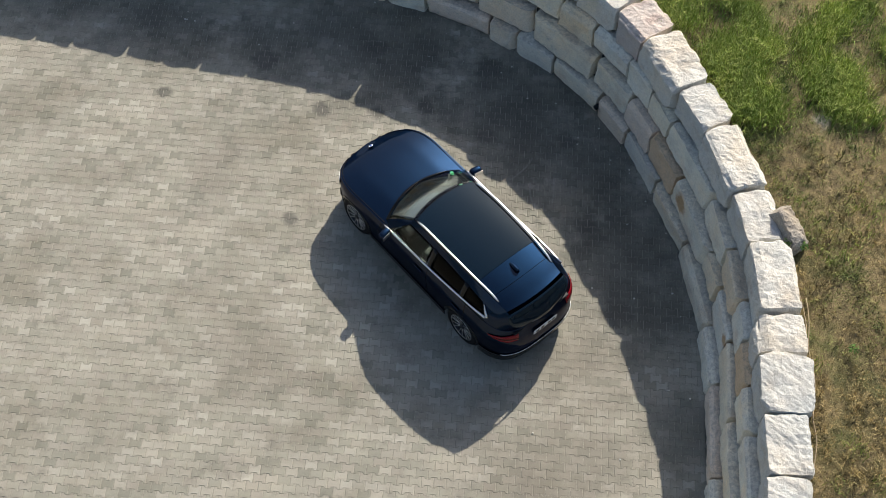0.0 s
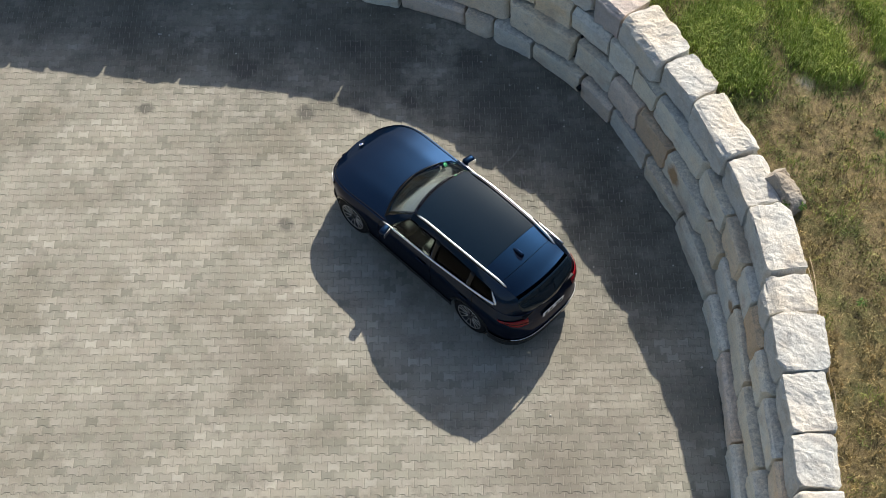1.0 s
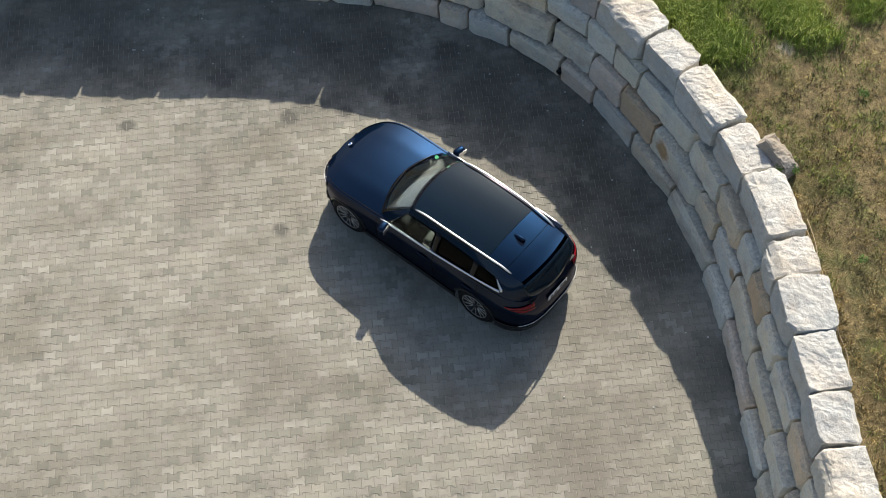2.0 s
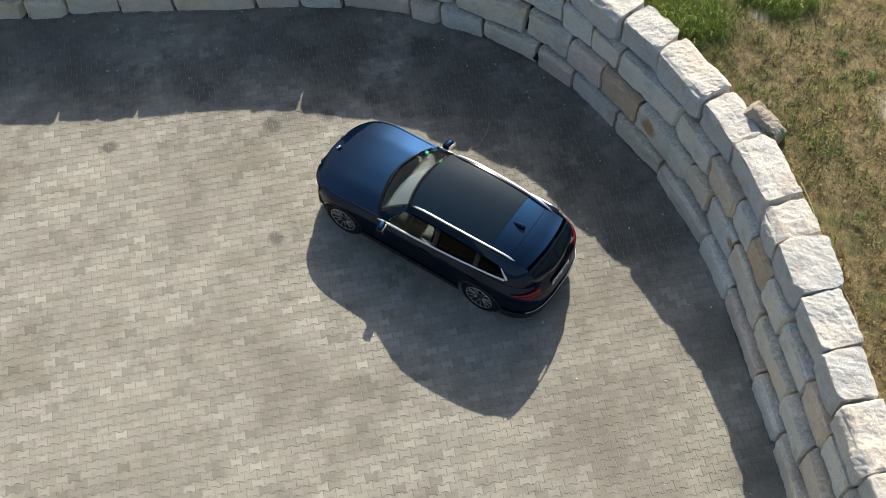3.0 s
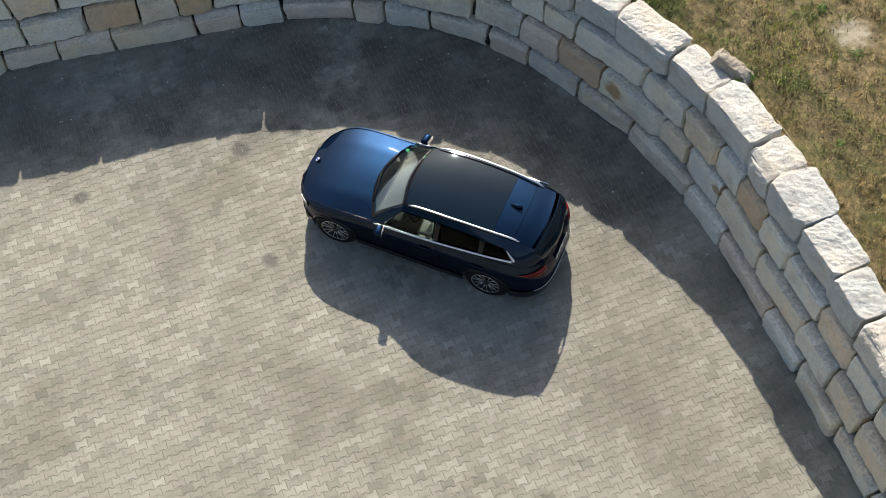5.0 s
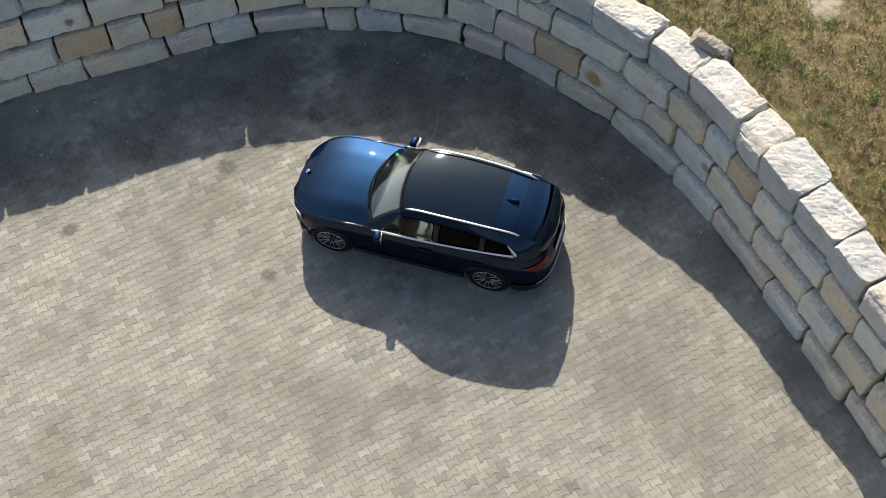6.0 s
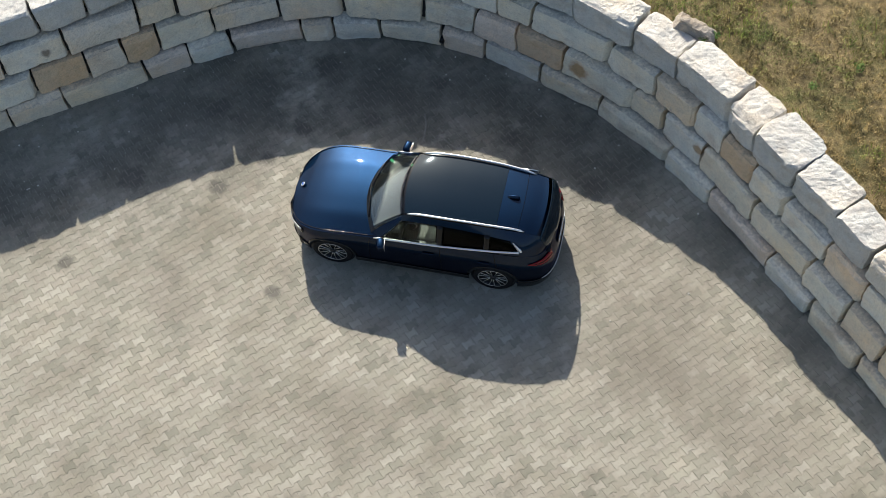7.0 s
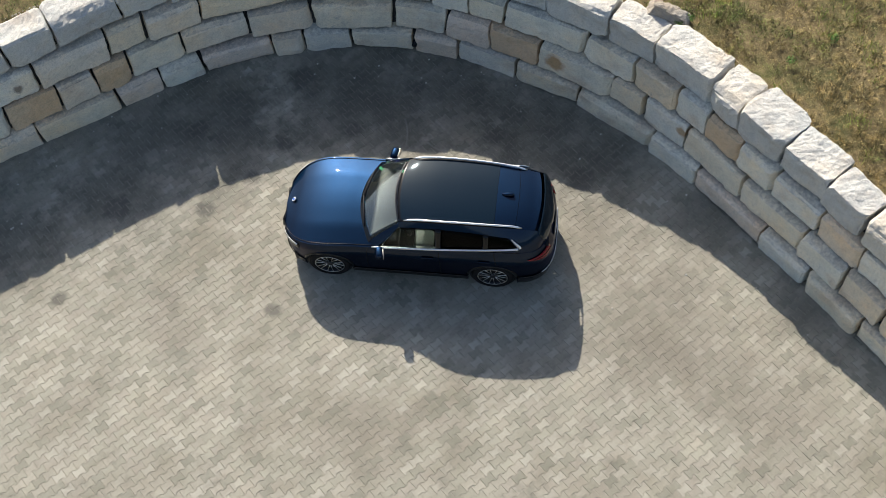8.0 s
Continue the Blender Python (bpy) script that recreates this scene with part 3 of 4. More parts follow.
def car_cabin(car):
    # windscreen
    def screen(u, v):
        base = Vector((-0.51 - 0.24 * u * u, 0.815 * u, 1.145 - 0.06 * u * u))
        top = Vector((-1.215 - 0.10 * u * u, 0.638 * u, 1.566 - 0.05 * abs(u) ** 2.2))
        p = base.lerp(top, v)
        return p + Vector((0.5, 0, 0.8)) * 0.022 * math.sin(math.pi * v)
    us = [-1 + k / 10 for k in range(21)]
    ws = grid("windscreen", [[screen(u * 0.985, 0.03 + 0.93 * v / 12) for u in us] for v in range(13)], SCREEN, car, "curved clear windscreen", thick=0.006)
    ws.visible_shadow = False
    grid("windscreen_border", [[screen(u, v) - Vector((0, 0, 0.012)) for u in us] for v in (0.93, 0.97, 1.0)], BLACK, car, flip=True)
    grid("windscreen_border", [[screen(u, v) + Vector((0.004, 0, 0.007)) for u in us] for v in (0.0, 0.05, 0.10)], BLACK, car, flip=True)
    grid("cowl", [[screen(u, -0.13 + 0.055 * v) + Vector((0, 0, 0.004)) for u in us] for v in range(4)], PLASTIC, car, "black cowl below the windscreen", flip=True)
    for y0, y1 in ((0.55, -0.10), (0.02, -0.62)):
        pts = [screen(y0 / 0.8 + (y1 - y0) / 0.8 * k / 8, 0.03 + 0.05 * math.sin(math.pi * k / 8)) + Vector((0, 0, 0.018)) for k in range(9)]
        tube("wiper", pts, 0.010, PLASTIC, car, sides=6)
    p = screen(-0.80, 0.17)
    disc("sticker", 0.042, 0.004, GREEN, ws, pose(p.x - 0.008, p.y, p.z - 0.014, 12, -33, 0), "round green windscreen sticker")
    # roof: glass panel, painted rear part, spoiler
    def roof_piece(name, x0, x1, mat, label, lift=0.0, n=14, u1=1.0):
        rows = []
        for k in range(n + 1):
            x = x0 + (x1 - x0) * k / n
            row = []
            for j in range(25):
                u = (-1 + j / 12) * u1
                bow = -0.10 * u * u * max(0.0, 1 - (-1.175 - x) / 0.5) + 0.07 * u * u * max(0.0, (-3.0 - x) / 0.62)
                q = roof_point(x, u)
                row.append(q + Vector((bow, 0, lift)))
            rows.append(row)
        return grid(name, rows, mat, car, label, flip=True)
    roof_piece("roof_frame", -1.21, -3.56, BLACK, "", -0.006, 24)
    roof_piece("glass_roof", -1.235, -2.87, ROOF_GLASS, "dark panoramic glass roof", 0.004, 22, 0.94)
    roof_piece("roof_panel", -2.876, -3.244, PAINT, "dark blue painted rear part of the roof", 0.003, 8, 0.985)
    roof_piece("spoiler", -3.252, -3.62, PAINT, "dark blue roof spoiler over the rear window", 0.003, 8, 1.0)
    # shark fin
    rows = []
    for k in range(11):
        v = k / 10
        x, h, w = -2.955 - 0.205 * v, 0.062 * math.sin(math.pi * min(1.0, 0.02 + v * 0.62)) ** 0.9 * (1 if v < 0.95 else 0.85), 0.034 * math.sin(math.pi * (0.06 + 0.80 * v)) ** 0.6
        z = roof_mid(x) + 0.003
        rows.append([(x, w * math.cos(a), z + h * math.sin(a)) for a in [math.pi * q / 8 for q in range(9)]])
    grid("shark_fin", rows, PAINT, car, "glossy dark blue shark-fin aerial", thick=0.004)
    for side in (1, -1):
        # cant rail between glass and roof, pillars
        rows = [[flip(cabin_side(x, w), side) for w in [glass_top(x) - 0.01 + (1.01 - glass_top(x)) * q / 5 for q in range(6)]] for x in np.linspace(-1.27, -3.60, 30)]
        grid("cant_rail", rows, PAINT, car, flip=side < 0)
        rows = [[flip(cabin_side(x, glass_low(x) * q / 3), side) for q in range(4)] for x in np.linspace(-0.85, -3.62, 30)]
        grid("shoulder_panel", rows, PAINT, car, flip=side < 0)
        rows = []
        for k in range(11):
            v = k / 10
            a = screen(0.985, v)
            w = 0.98 * v
            b = cabin_side(-0.90 - 0.44 * v, w)
            rows.append([flip(a.lerp(b, q / 3) + Vector((0, 0, 0.008 * math.sin(math.pi * q / 3))), side) for q in range(4)])
        grid("front_pillar", rows, PAINT, car, flip=side < 0)
        rows = []
        for k in range(10):
            w = k / 9
            a, b = max(-3.36 + 0.36 * w, -3.36 + 0.36 * w), -3.80 + 0.20 * w
            rows.append([flip(cabin_side(a + (b - a) * q / 7, w) + Vector((0, 0.002, 0)), side) for q in range(8)])
        grid("rear_pillar", rows, PAINT, car, flip=side > 0)
        # side windows
        def pane(name, xa, xb, mat, label):
            rows = []
            for k in range(13):
                u = k / 12
                row = []
                for q in range(7):
                    w = 0.02 + 0.79 * q / 6
                    front = xa if xa < -1.0 else -0.90 - 0.46 * w
                    rear = xb if xb > -3.0 else -3.34 + 0.24 * w
                    x = front + (rear - front) * u
                    row.append(flip(cabin_side(x, glass_low(x) + (glass_top(x) - glass_low(x)) * q / 6) - Vector((0, 0.006, 0)), side))
                rows.append(row)
            ob = grid(name, rows, mat, car, label, thick=0.005, flip=side > 0)
            ob.visible_shadow = mat is not GLASS or side > 0
            return ob
        pane("front_window", -0.9, -1.90, GLASS, "clear front door window")
        pane("rear_window", -1.99, -2.72, TINTED, "dark tinted rear door window")
        pane("quarter_window", -2.77, -3.3, TINTED, "dark tinted rear quarter window")
        for x in (-1.945, -2.745):
            grid("window_pillar", [[flip(cabin_side(x + d, w / 6 * glass_top(x)) - Vector((0, 0.003, 0)), side) for w in range(7)] for d in (0.045, 0.0, -0.045)], BLACK, car, thick=0.02, flip=side < 0)
        # bright window surround
        low = [flip(cabin_side(x, glass_low(x)) + Vector((0, 0.016, 0.004)), side) for x in np.linspace(-0.80, -3.30, 26)]
        tube("window_trim", low, [0.010] + [0.020] * 24 + [0.024], CHROME, car, "bright aluminium window surround", sides=8)
        kink = [flip(cabin_side(-3.32 - 0.05 * w + 0.22 * max(0, w - 0.12), 0.225 + w * 0.39) + Vector((0, 0.012, 0)), side) for w in np.linspace(0.0, 1.0, 9)]
        tube("window_trim", kink, [0.012, 0.018, 0.020, 0.019, 0.017, 0.015, 0.012, 0.009, 0.006], CHROME, car, flat=2.4, sides=8)
        # roof rail
        xs = np.linspace(-1.36, -3.34, 28)
        pts = []
        for k, x in enumerate(xs):
            e = min(k, 27 - k)
            up = 0.036 * min(1.0, e / 2.5)
            pts.append((x, (roof_half(x) - 0.022) * side, roof_mid(x) - 0.045 + up))
        tube("roof_rail", pts, [0.010] + [0.019] * 26 + [0.010], CHROME, car, "satin aluminium roof rail", flat=0.9, sides=10)
        # mirror
        mir = rounded_box("door_mirror", (0.14, 0.22, 0.15), 0.05, PAINT, car, (-0.955, 1.02 * side, 1.08), (0, 0, 10 * side), "dark blue door mirror")
        rounded_box("mirror_stalk", (0.09, 0.20, 0.07), 0.02, BLACK, mir, (-0.945, 0.92 * side, 1.045))
        rounded_box("mirror_glass", (0.006, 0.17, 0.10), 0.002, CHROME, mir, (-1.026, 1.03 * side, 1.08), (0, 0, 10 * side))
    # rear window
    def rear(u, w):
        p = cabin_side(-3.80 + 0.20 * w, w)
        return Vector((p.x - 0.055 * (1 - u * u), p.y * u, p.z + 0.03 * (1 - u * u)))
    grid("rear_screen", [[rear(u, 0.05 + 0.9 * k / 8) for u in us] for k in range(9)], ROOF_GLASS, car, "dark rear window", thick=0.006)
    # number plate, with plain bars for its writing
    plate = rounded_box("number_plate", (0.012, 0.50, 0.11), 0.004, WHITE, car, (-3.893, 0, 0.86))
    for y in (0.17, 0.06, -0.09, -0.18):
        rounded_box("plate_bar", (0.004, 0.07, 0.06), 0.001, BLACK, plate, (-3.901, y, 0.86))


def car_interior(car):
    rounded_box("cabin_floor", (2.9, 1.5, 0.06), 0.02, DASH, car, (-2.1, 0, 0.50))
    dash = rounded_box("dashboard", (0.52, 1.46, 0.28), 0.08, DASH, car, (-0.98, 0, 0.94), (0, -8, 0), "grey dashboard")
    rounded_box("screen", (0.02, 0.62, 0.12), 0.006, BLACK, dash, (-1.16, 0.20, 1.10), (0, -12, 0))
    ring = []
    for k in range(25):
        a = 2 * math.pi * k / 24
        ring.append((-1.36 + 0.07 * math.sin(a), 0.37 + 0.185 * math.cos(a), 0.99 + 0.165 * math.sin(a)))
    rounded_box("rear_view_mirror", (0.05, 0.24, 0.07), 0.02, BLACK, car, (-1.16, 0, 1.47))
    tube("steering_wheel", ring, 0.016, BLACK, car)
    for side in (1, -1):
        seat = rounded_box("front_seat", (0.52, 0.52, 0.20), 0.07, CREAM, car, (-1.72, 0.37 * side, 0.66), (0, -8, 0), "pale leather front seat")
        rounded_box("seat_back", (0.16, 0.50, 0.62), 0.06, CREAM, seat, (-2.02, 0.37 * side, 0.95), (0, -18, 0))
        rounded_box("headrest", (0.10, 0.27, 0.18), 0.04, CREAM, seat, (-2.13, 0.37 * side, 1.32), (0, -14, 0))
        rounded_box("door_lining", (2.1, 0.05, 0.42), 0.02, DASH, car, (-1.95, 0.845 * side, 0.85))
    bench = rounded_box("rear_bench", (0.50, 1.34, 0.20), 0.07, CREAM, car, (-2.72, 0, 0.68), (0, -6, 0), "pale leather rear bench")
    rounded_box("bench_back", (0.16, 1.32, 0.60), 0.06, CREAM, bench, (-3.02, 0, 0.96), (0, -20, 0))
    # two boxes added inside to stop sun leaking into the car's shadow
    rounded_box("boot_lining", (0.34, 1.00, 0.30), 0.05, PLASTIC, car, (-3.30, 0, 1.16))
    rounded_box("headlining", (1.5, 1.1, 0.02), 0.008, DASH, car, (-2.05, 0, 1.52))
    rounded_box("parcel_cover", (0.75, 1.2, 0.03), 0.01, PLASTIC, car, (-3.42, 0, 1.04))


def car_wheel(car, ax, side):
    hub = new("wheel")
    hub.parent = car
    hub.matrix_basis = pose(ax, 0.80 * side, 0.365, 0, 0, 0 if side > 0 else 180)
    # tyre: a turned profile
    prof = [(0.262, -0.11), (0.30, -0.125), (0.345, -0.122), (0.363, -0.10), (0.366, -0.05), (0.366, 0.05), (0.363, 0.10), (0.345, 0.122), (0.30, 0.125), (0.262, 0.11)]
    rows = [[(r * math.cos(a), y, r * math.sin(a)) for r, y in prof] for a in [2 * math.pi * k / 40 for k in range(41)]]
    grid("tyre", rows, RUBBER, hub, "black rubber tyre")
    rim_prof = [(0.262, 0.11), (0.268, 0.118), (0.258, 0.122), (0.246, 0.112), (0.236, 0.02), (0.236, -0.10), (0.0, -0.10)]
    rows = [[(r * math.cos(a), y, r * math.sin(a)) for r, y in rim_prof] for a in [2 * math.pi * k / 40 for k in range(41)]]
    rim = grid("rim", rows, RIM_DARK, hub, "dark alloy rim with machined spokes")
    for k in range(7):
        for d in (-0.16, 0.16):
            a, b = 2 * math.pi * k / 7 + 0.3 + d * 0.4, 2 * math.pi * k / 7 + 0.3 + d * 1.25
            p0 = Vector((0.05 * math.cos(a), 0.085, 0.05 * math.sin(a)))
            p1 = Vector((0.252 * math.cos(b), 0.112, 0.252 * math.sin(b)))
            tube("spoke", [p0, p0.lerp(p1, 0.5) + Vector((0, 0.006, 0)), p1], [0.010, 0.0065, 0.009], RIM_CUT, rim, sides=6)
    rows = [[(r * math.cos(a), 0.119, r * math.sin(a)) for r in (0.248, 0.262)] for a in [2 * math.pi * k / 40 for k in range(41)]]
    grid("rim_edge", rows, RIM_CUT, rim, thick=0.004)
    bm = bmesh.new()
    bmesh.ops.create_cone(bm, cap_ends=True, segments=20, radius1=0.062, radius2=0.045, depth=0.05, matrix=pose(0, 0.09, 0, -90))
    part("hub_cap", bm, RIM_DARK, rim)
    bm = bmesh.new()
    bmesh.ops.create_cone(bm, cap_ends=True, segments=28, radius1=0.18, radius2=0.18, depth=0.03, matrix=pose(0, 0.0, 0, -90))
    part("brake_disc", bm, RIM_DARK, hub)


def parked_car():
    car = new("car")
    car.matrix_basis = pose(-0.87, 12.866, 0, 0, 0, 130.2)
    tagged(car, "dark blue metallic SUV with glass roof parked on paving", "car")
    car_body(car)
    car_cabin(car)
    car_interior(car)
    for ax in AXLES:
        for side in (1, -1):
            car_wheel(car, ax, side)
    return car


parked_car()

# ---- retaining wall: its blocks ----
# joints of the four courses, in metres along the wall's foot
COURSES = [
    (-0.06, 0.46, 0.00, [6.62, 7.44, 8.49, 9.57, 11.22, 12.1, 12.96, 14.32, 14.96, 15.88, 17.09, 17.99, 19.2, 20.53, 22.19, 23.29, 24.92, 26.0, 27.2]),
    (0.46, 1.09, 0.13, [7.2, 7.99, 9.2, 10.21, 10.95, 11.64, 12.71, 13.97, 15.18, 16.71, 17.73, 18.63, 19.63, 21.14, 21.84, 22.82, 24.2, 25.61, 26.55]),
    (1.09, 1.69, 0.27, [7.9, 8.79, 10.01, 11.42, 12.17, 13.2, 14.75, 15.69, 16.47, 17.43, 18.14, 18.86, 20.47, 21.5, 22.44, 23.1, 23.88, 24.7, 25.73, 26.62, 27.45]),
    (1.69, 2.30, 0.40, [6.3, 7.05, 8.17, 8.93, 9.68, 10.6, 11.85, 12.71, 14.0, 15.1, 15.95, 16.8, 17.55, 18.68, 19.62, 20.8, 21.75, 22.96, 23.63, 24.58, 25.55, 26.40, 27.5]),
]
OCHRE_AT = [(1, 11.3), (2, 23.4), (1, 19.1), (3, 25.0), (1, 9.7)]


def block_mesh(name, length, height, depth, rough, seed, material, parent, m, slant, cell, r=0.03, chips=9):
    """One quarried block: a box with split faces, edges knocked off in flat chips, and slanting ends."""
    nx, ny, nz = max(4, int(length / cell)), max(4, int(depth / (cell * 1.2))), max(4, int(height / cell))
    bm = bmesh.new()
    lookup = {}
    a = Vector((seed * 3.7, seed * 1.9, seed * 5.3))
    dice = random.Random(int(seed * 1000))
    half = Vector((length / 2, depth / 2, height / 2))
    cuts = []
    for _ in range(chips):
        n = Vector((dice.choice((-1, 1, 0)), dice.choice((-1, -1, 1)), dice.choice((-1, 1, 1, 0))))
        n = Vector((n.x * dice.uniform(0.3, 1.0), n.y * dice.uniform(0.35, 1.0), n.z * dice.uniform(0.35, 1.0))).normalized()
        cuts.append((n, abs(n.x) * half.x + abs(n.y) * half.y + abs(n.z) * half.z - dice.uniform(0.015, 0.03 + 1.6 * rough)))

    def vert(i, j, k):
        if (i, j, k) not in lookup:
            p = Vector(((i / nx - 0.5) * length, (j / ny - 0.5) * depth, (k / nz - 0.5) * height))
            inner = Vector([max(-h + r, min(h - r, t)) for t, h in zip(p, half)])
            out = p - inner
            nrm = out.normalized() if out.length > 1e-6 else Vector((0, 0, 1))
            q = inner + nrm * r if out.length > 1e-6 else p
            for n, far in cuts:
                over = q.dot(n) - far
                if over > 0:
                    q = q - n * over
            edges = sum(1 for t, h in zip(p, half) if abs(t) > h - 1e-4)
            ledge = math.floor(noise.noise(q * 2.6 + a) * 3.0) / 3.0
            big = noise.noise(q * 1.5 + a) * 0.7 + ledge * 0.4 + noise.noise(q * 5.0 + a) * 0.45 + noise.noise(q * 13.0 + a) * 0.42
            chip = -1.1 * max(0.0, noise.noise(q * 7.0 + a * 1.7)) if edges > 1 else 0.0
            q = q + nrm * (big + chip) * rough
            u = i / nx
            q.x += (slant[0] * (1 - u) + slant[1] * u) * q.z
            lookup[(i, j, k)] = bm.verts.new(q)
        return lookup[(i, j, k)]
    for i in range(nx):
        for j in range(ny):
            bm.faces.new([vert(i, j, nz), vert(i + 1, j, nz), vert(i + 1, j + 1, nz), vert(i, j + 1, nz)])
        for k in range(nz):
            bm.faces.new([vert(i, 0, k), vert(i + 1, 0, k), vert(i + 1, 0, k + 1), vert(i, 0, k + 1)])
            bm.faces.new([vert(i, ny, k), vert(i, ny, k + 1), vert(i + 1, ny, k + 1), vert(i + 1, ny, k)])
    for j in range(ny):
        for k in range(nz):
            bm.faces.new([vert(0, j, k), vert(0, j, k + 1), vert(0, j + 1, k + 1), vert(0, j + 1, k)])
            bm.faces.new([vert(nx, j, k), vert(nx, j + 1, k), vert(nx, j + 1, k + 1), vert(nx, j, k + 1)])
    ob = part(name, bm, material, parent, smooth=False)
    ob.matrix_basis = m
    return ob


rng, warm = random.Random(11), random.Random(5)
for c, (z0, z1, off, joints) in enumerate(COURSES):
    js = list(joints)
    while js[0] > 1.5:
        js.insert(0, js[0] - rng.uniform(0.8, 1.4))
    while js[-1] < float(ARC[-1]) - 2.5:
        js.append(js[-1] + rng.uniform(0.8, 1.4))
    slants = [rng.uniform(-0.10, 0.10) for _ in js]
    for (s0, s1), slant in zip(zip(js, js[1:]), zip(slants, slants[1:])):
        gap = rng.uniform(0.006, 0.026) if c < 3 else rng.uniform(0.003, 0.009)
        left, right = (0.024 if c == 3 and abs(s - 12.71) < 0.01 else -0.02 if c == 3 and 13.9 < s < 15.2 else gap for s in (s0, s1))
        deep = rng.uniform(0.56, 0.64) if c < 3 else rng.uniform(0.66, 0.82)
        push = rng.uniform(-0.03, 0.035) if c < 3 else rng.uniform(-0.06, 0.06)
        (a, da, oa), (b, db, ob_) = on_curve(s0), on_curve(s1)
        # chord of the bent course, taken at the block's own distance from the foot
        a, b = a + oa * (off + 0.06), b + ob_ * (off + 0.06)
        chord = b - a
        length = float(np.linalg.norm(chord)) - left - right
        o2 = np.array([-chord[1], chord[0]]) / np.linalg.norm(chord)
        top = z1 + (rng.uniform(-0.02, 0.005) if c < 3 else rng.uniform(-0.035, 0.045) + (0.14 if s1 < 8.6 else 0.07 if s1 < 14.5 else 0.02))
        low = z0 + rng.uniform(0.0, 0.012)
        centre = (a + b) / 2 + o2 * (deep / 2 - 0.06 + push) + chord / np.linalg.norm(chord) * (left - right) / 2
        kind = (ROSE if s0 < 17.2 < s1 else CAPS) if c == 3 else (OCHRE if any(k == c and s0 < s < s1 for k, s in OCHRE_AT) else BEIGE if s1 < 15.5 and warm.random() < 0.65 else STONE)
        yaw = math.degrees(math.atan2(chord[1], chord[0])) + (rng.uniform(-1.5, 1.5) if c < 3 else rng.uniform(-3, 3))
        block_mesh("stone_block", length - 0.014, top - low - 0.008, deep, 0.032 if c < 3 else 0.042, rng.uniform(0, 50), kind, core,
                   pose(centre[0], centre[1], (top + low) / 2, rng.uniform(-2, 2), rng.uniform(-0.8, 0.8), yaw), slant, 0.05, 0.016, 7 if c < 3 else 12)


# ---- meadow behind the wall ----
def blades(name, p, length, width, lean, material, seed, **tags):
    """Many bent blades of grass in one mesh, rooted at the places p."""
    r = np.random.RandomState(seed)
    n = len(p)
    yaw, turn = r.uniform(0, 2 * math.pi, n), r.uniform(0, 2 * math.pi, n)
    side = np.stack([np.cos(yaw), np.sin(yaw), np.zeros(n)], 1) * (width / 2)[:, None]
    out = np.stack([np.cos(turn), np.sin(turn), np.zeros(n)], 1) * np.sin(lean)[:, None]
    up = np.zeros((n, 3))
    up[:, 2] = np.cos(lean)
    mid = p + (out * 0.75 + up * 1.1) * (length * 0.55)[:, None]
    tip = p + (out * 1.25 + up * 0.75) * length[:, None]
    v = np.stack([p - side, p + side, mid + side * 0.7, mid - side * 0.7, tip], 1).reshape(-1, 3)
    base = np.arange(n)[:, None] * 5
    loops = np.concatenate([base + np.array([0, 1, 2, 3]), base + np.array([3, 2, 4])], 1).ravel()
    me = bpy.data.meshes.new(name)
    me.vertices.add(len(v))
    me.vertices.foreach_set("co", v.astype(np.float32).ravel())
    me.loops.add(len(loops))
    me.loops.foreach_set("vertex_index", loops.astype(np.int32))
    me.polygons.add(2 * n)
    me.polygons.foreach_set("loop_start", (np.arange(n)[:, None] * 7 + np.array([0, 4])).ravel().astype(np.int32))
    me.polygons.foreach_set("loop_total", np.tile([4, 3], n).astype(np.int32))
    me.update(calc_edges=True)
    me.materials.append(material)
    return tagged(new(name, me), **tags)


def meadow_points(n, s0, s1, q0, q1, seed, bare=True):
    r = np.random.RandomState(seed)
    out = []
    while len(out) < n:
        s, q = r.uniform(s0, s1), q0 + (q1 - q0) * r.uniform()
        a, d, o = on_curve(s)
        x, y = a + o * q
        if any((x - bx) ** 2 + (y - by) ** 2 < (br * r.uniform(0.5, 1.5)) ** 2 for bx, by, br in BARE) and r.uniform() < 0.93:
            continue
        if bare and noise.noise(Vector((x * 0.8, y * 0.8, 4.0))) + 0.5 * noise.noise(Vector((x * 2.6, y * 2.6, 7.0))) > 0.42 + 0.5 * r.uniform():
            continue
        out.append((x, y, hill_height(q, x, y) - 0.005))
    return np.array(out)


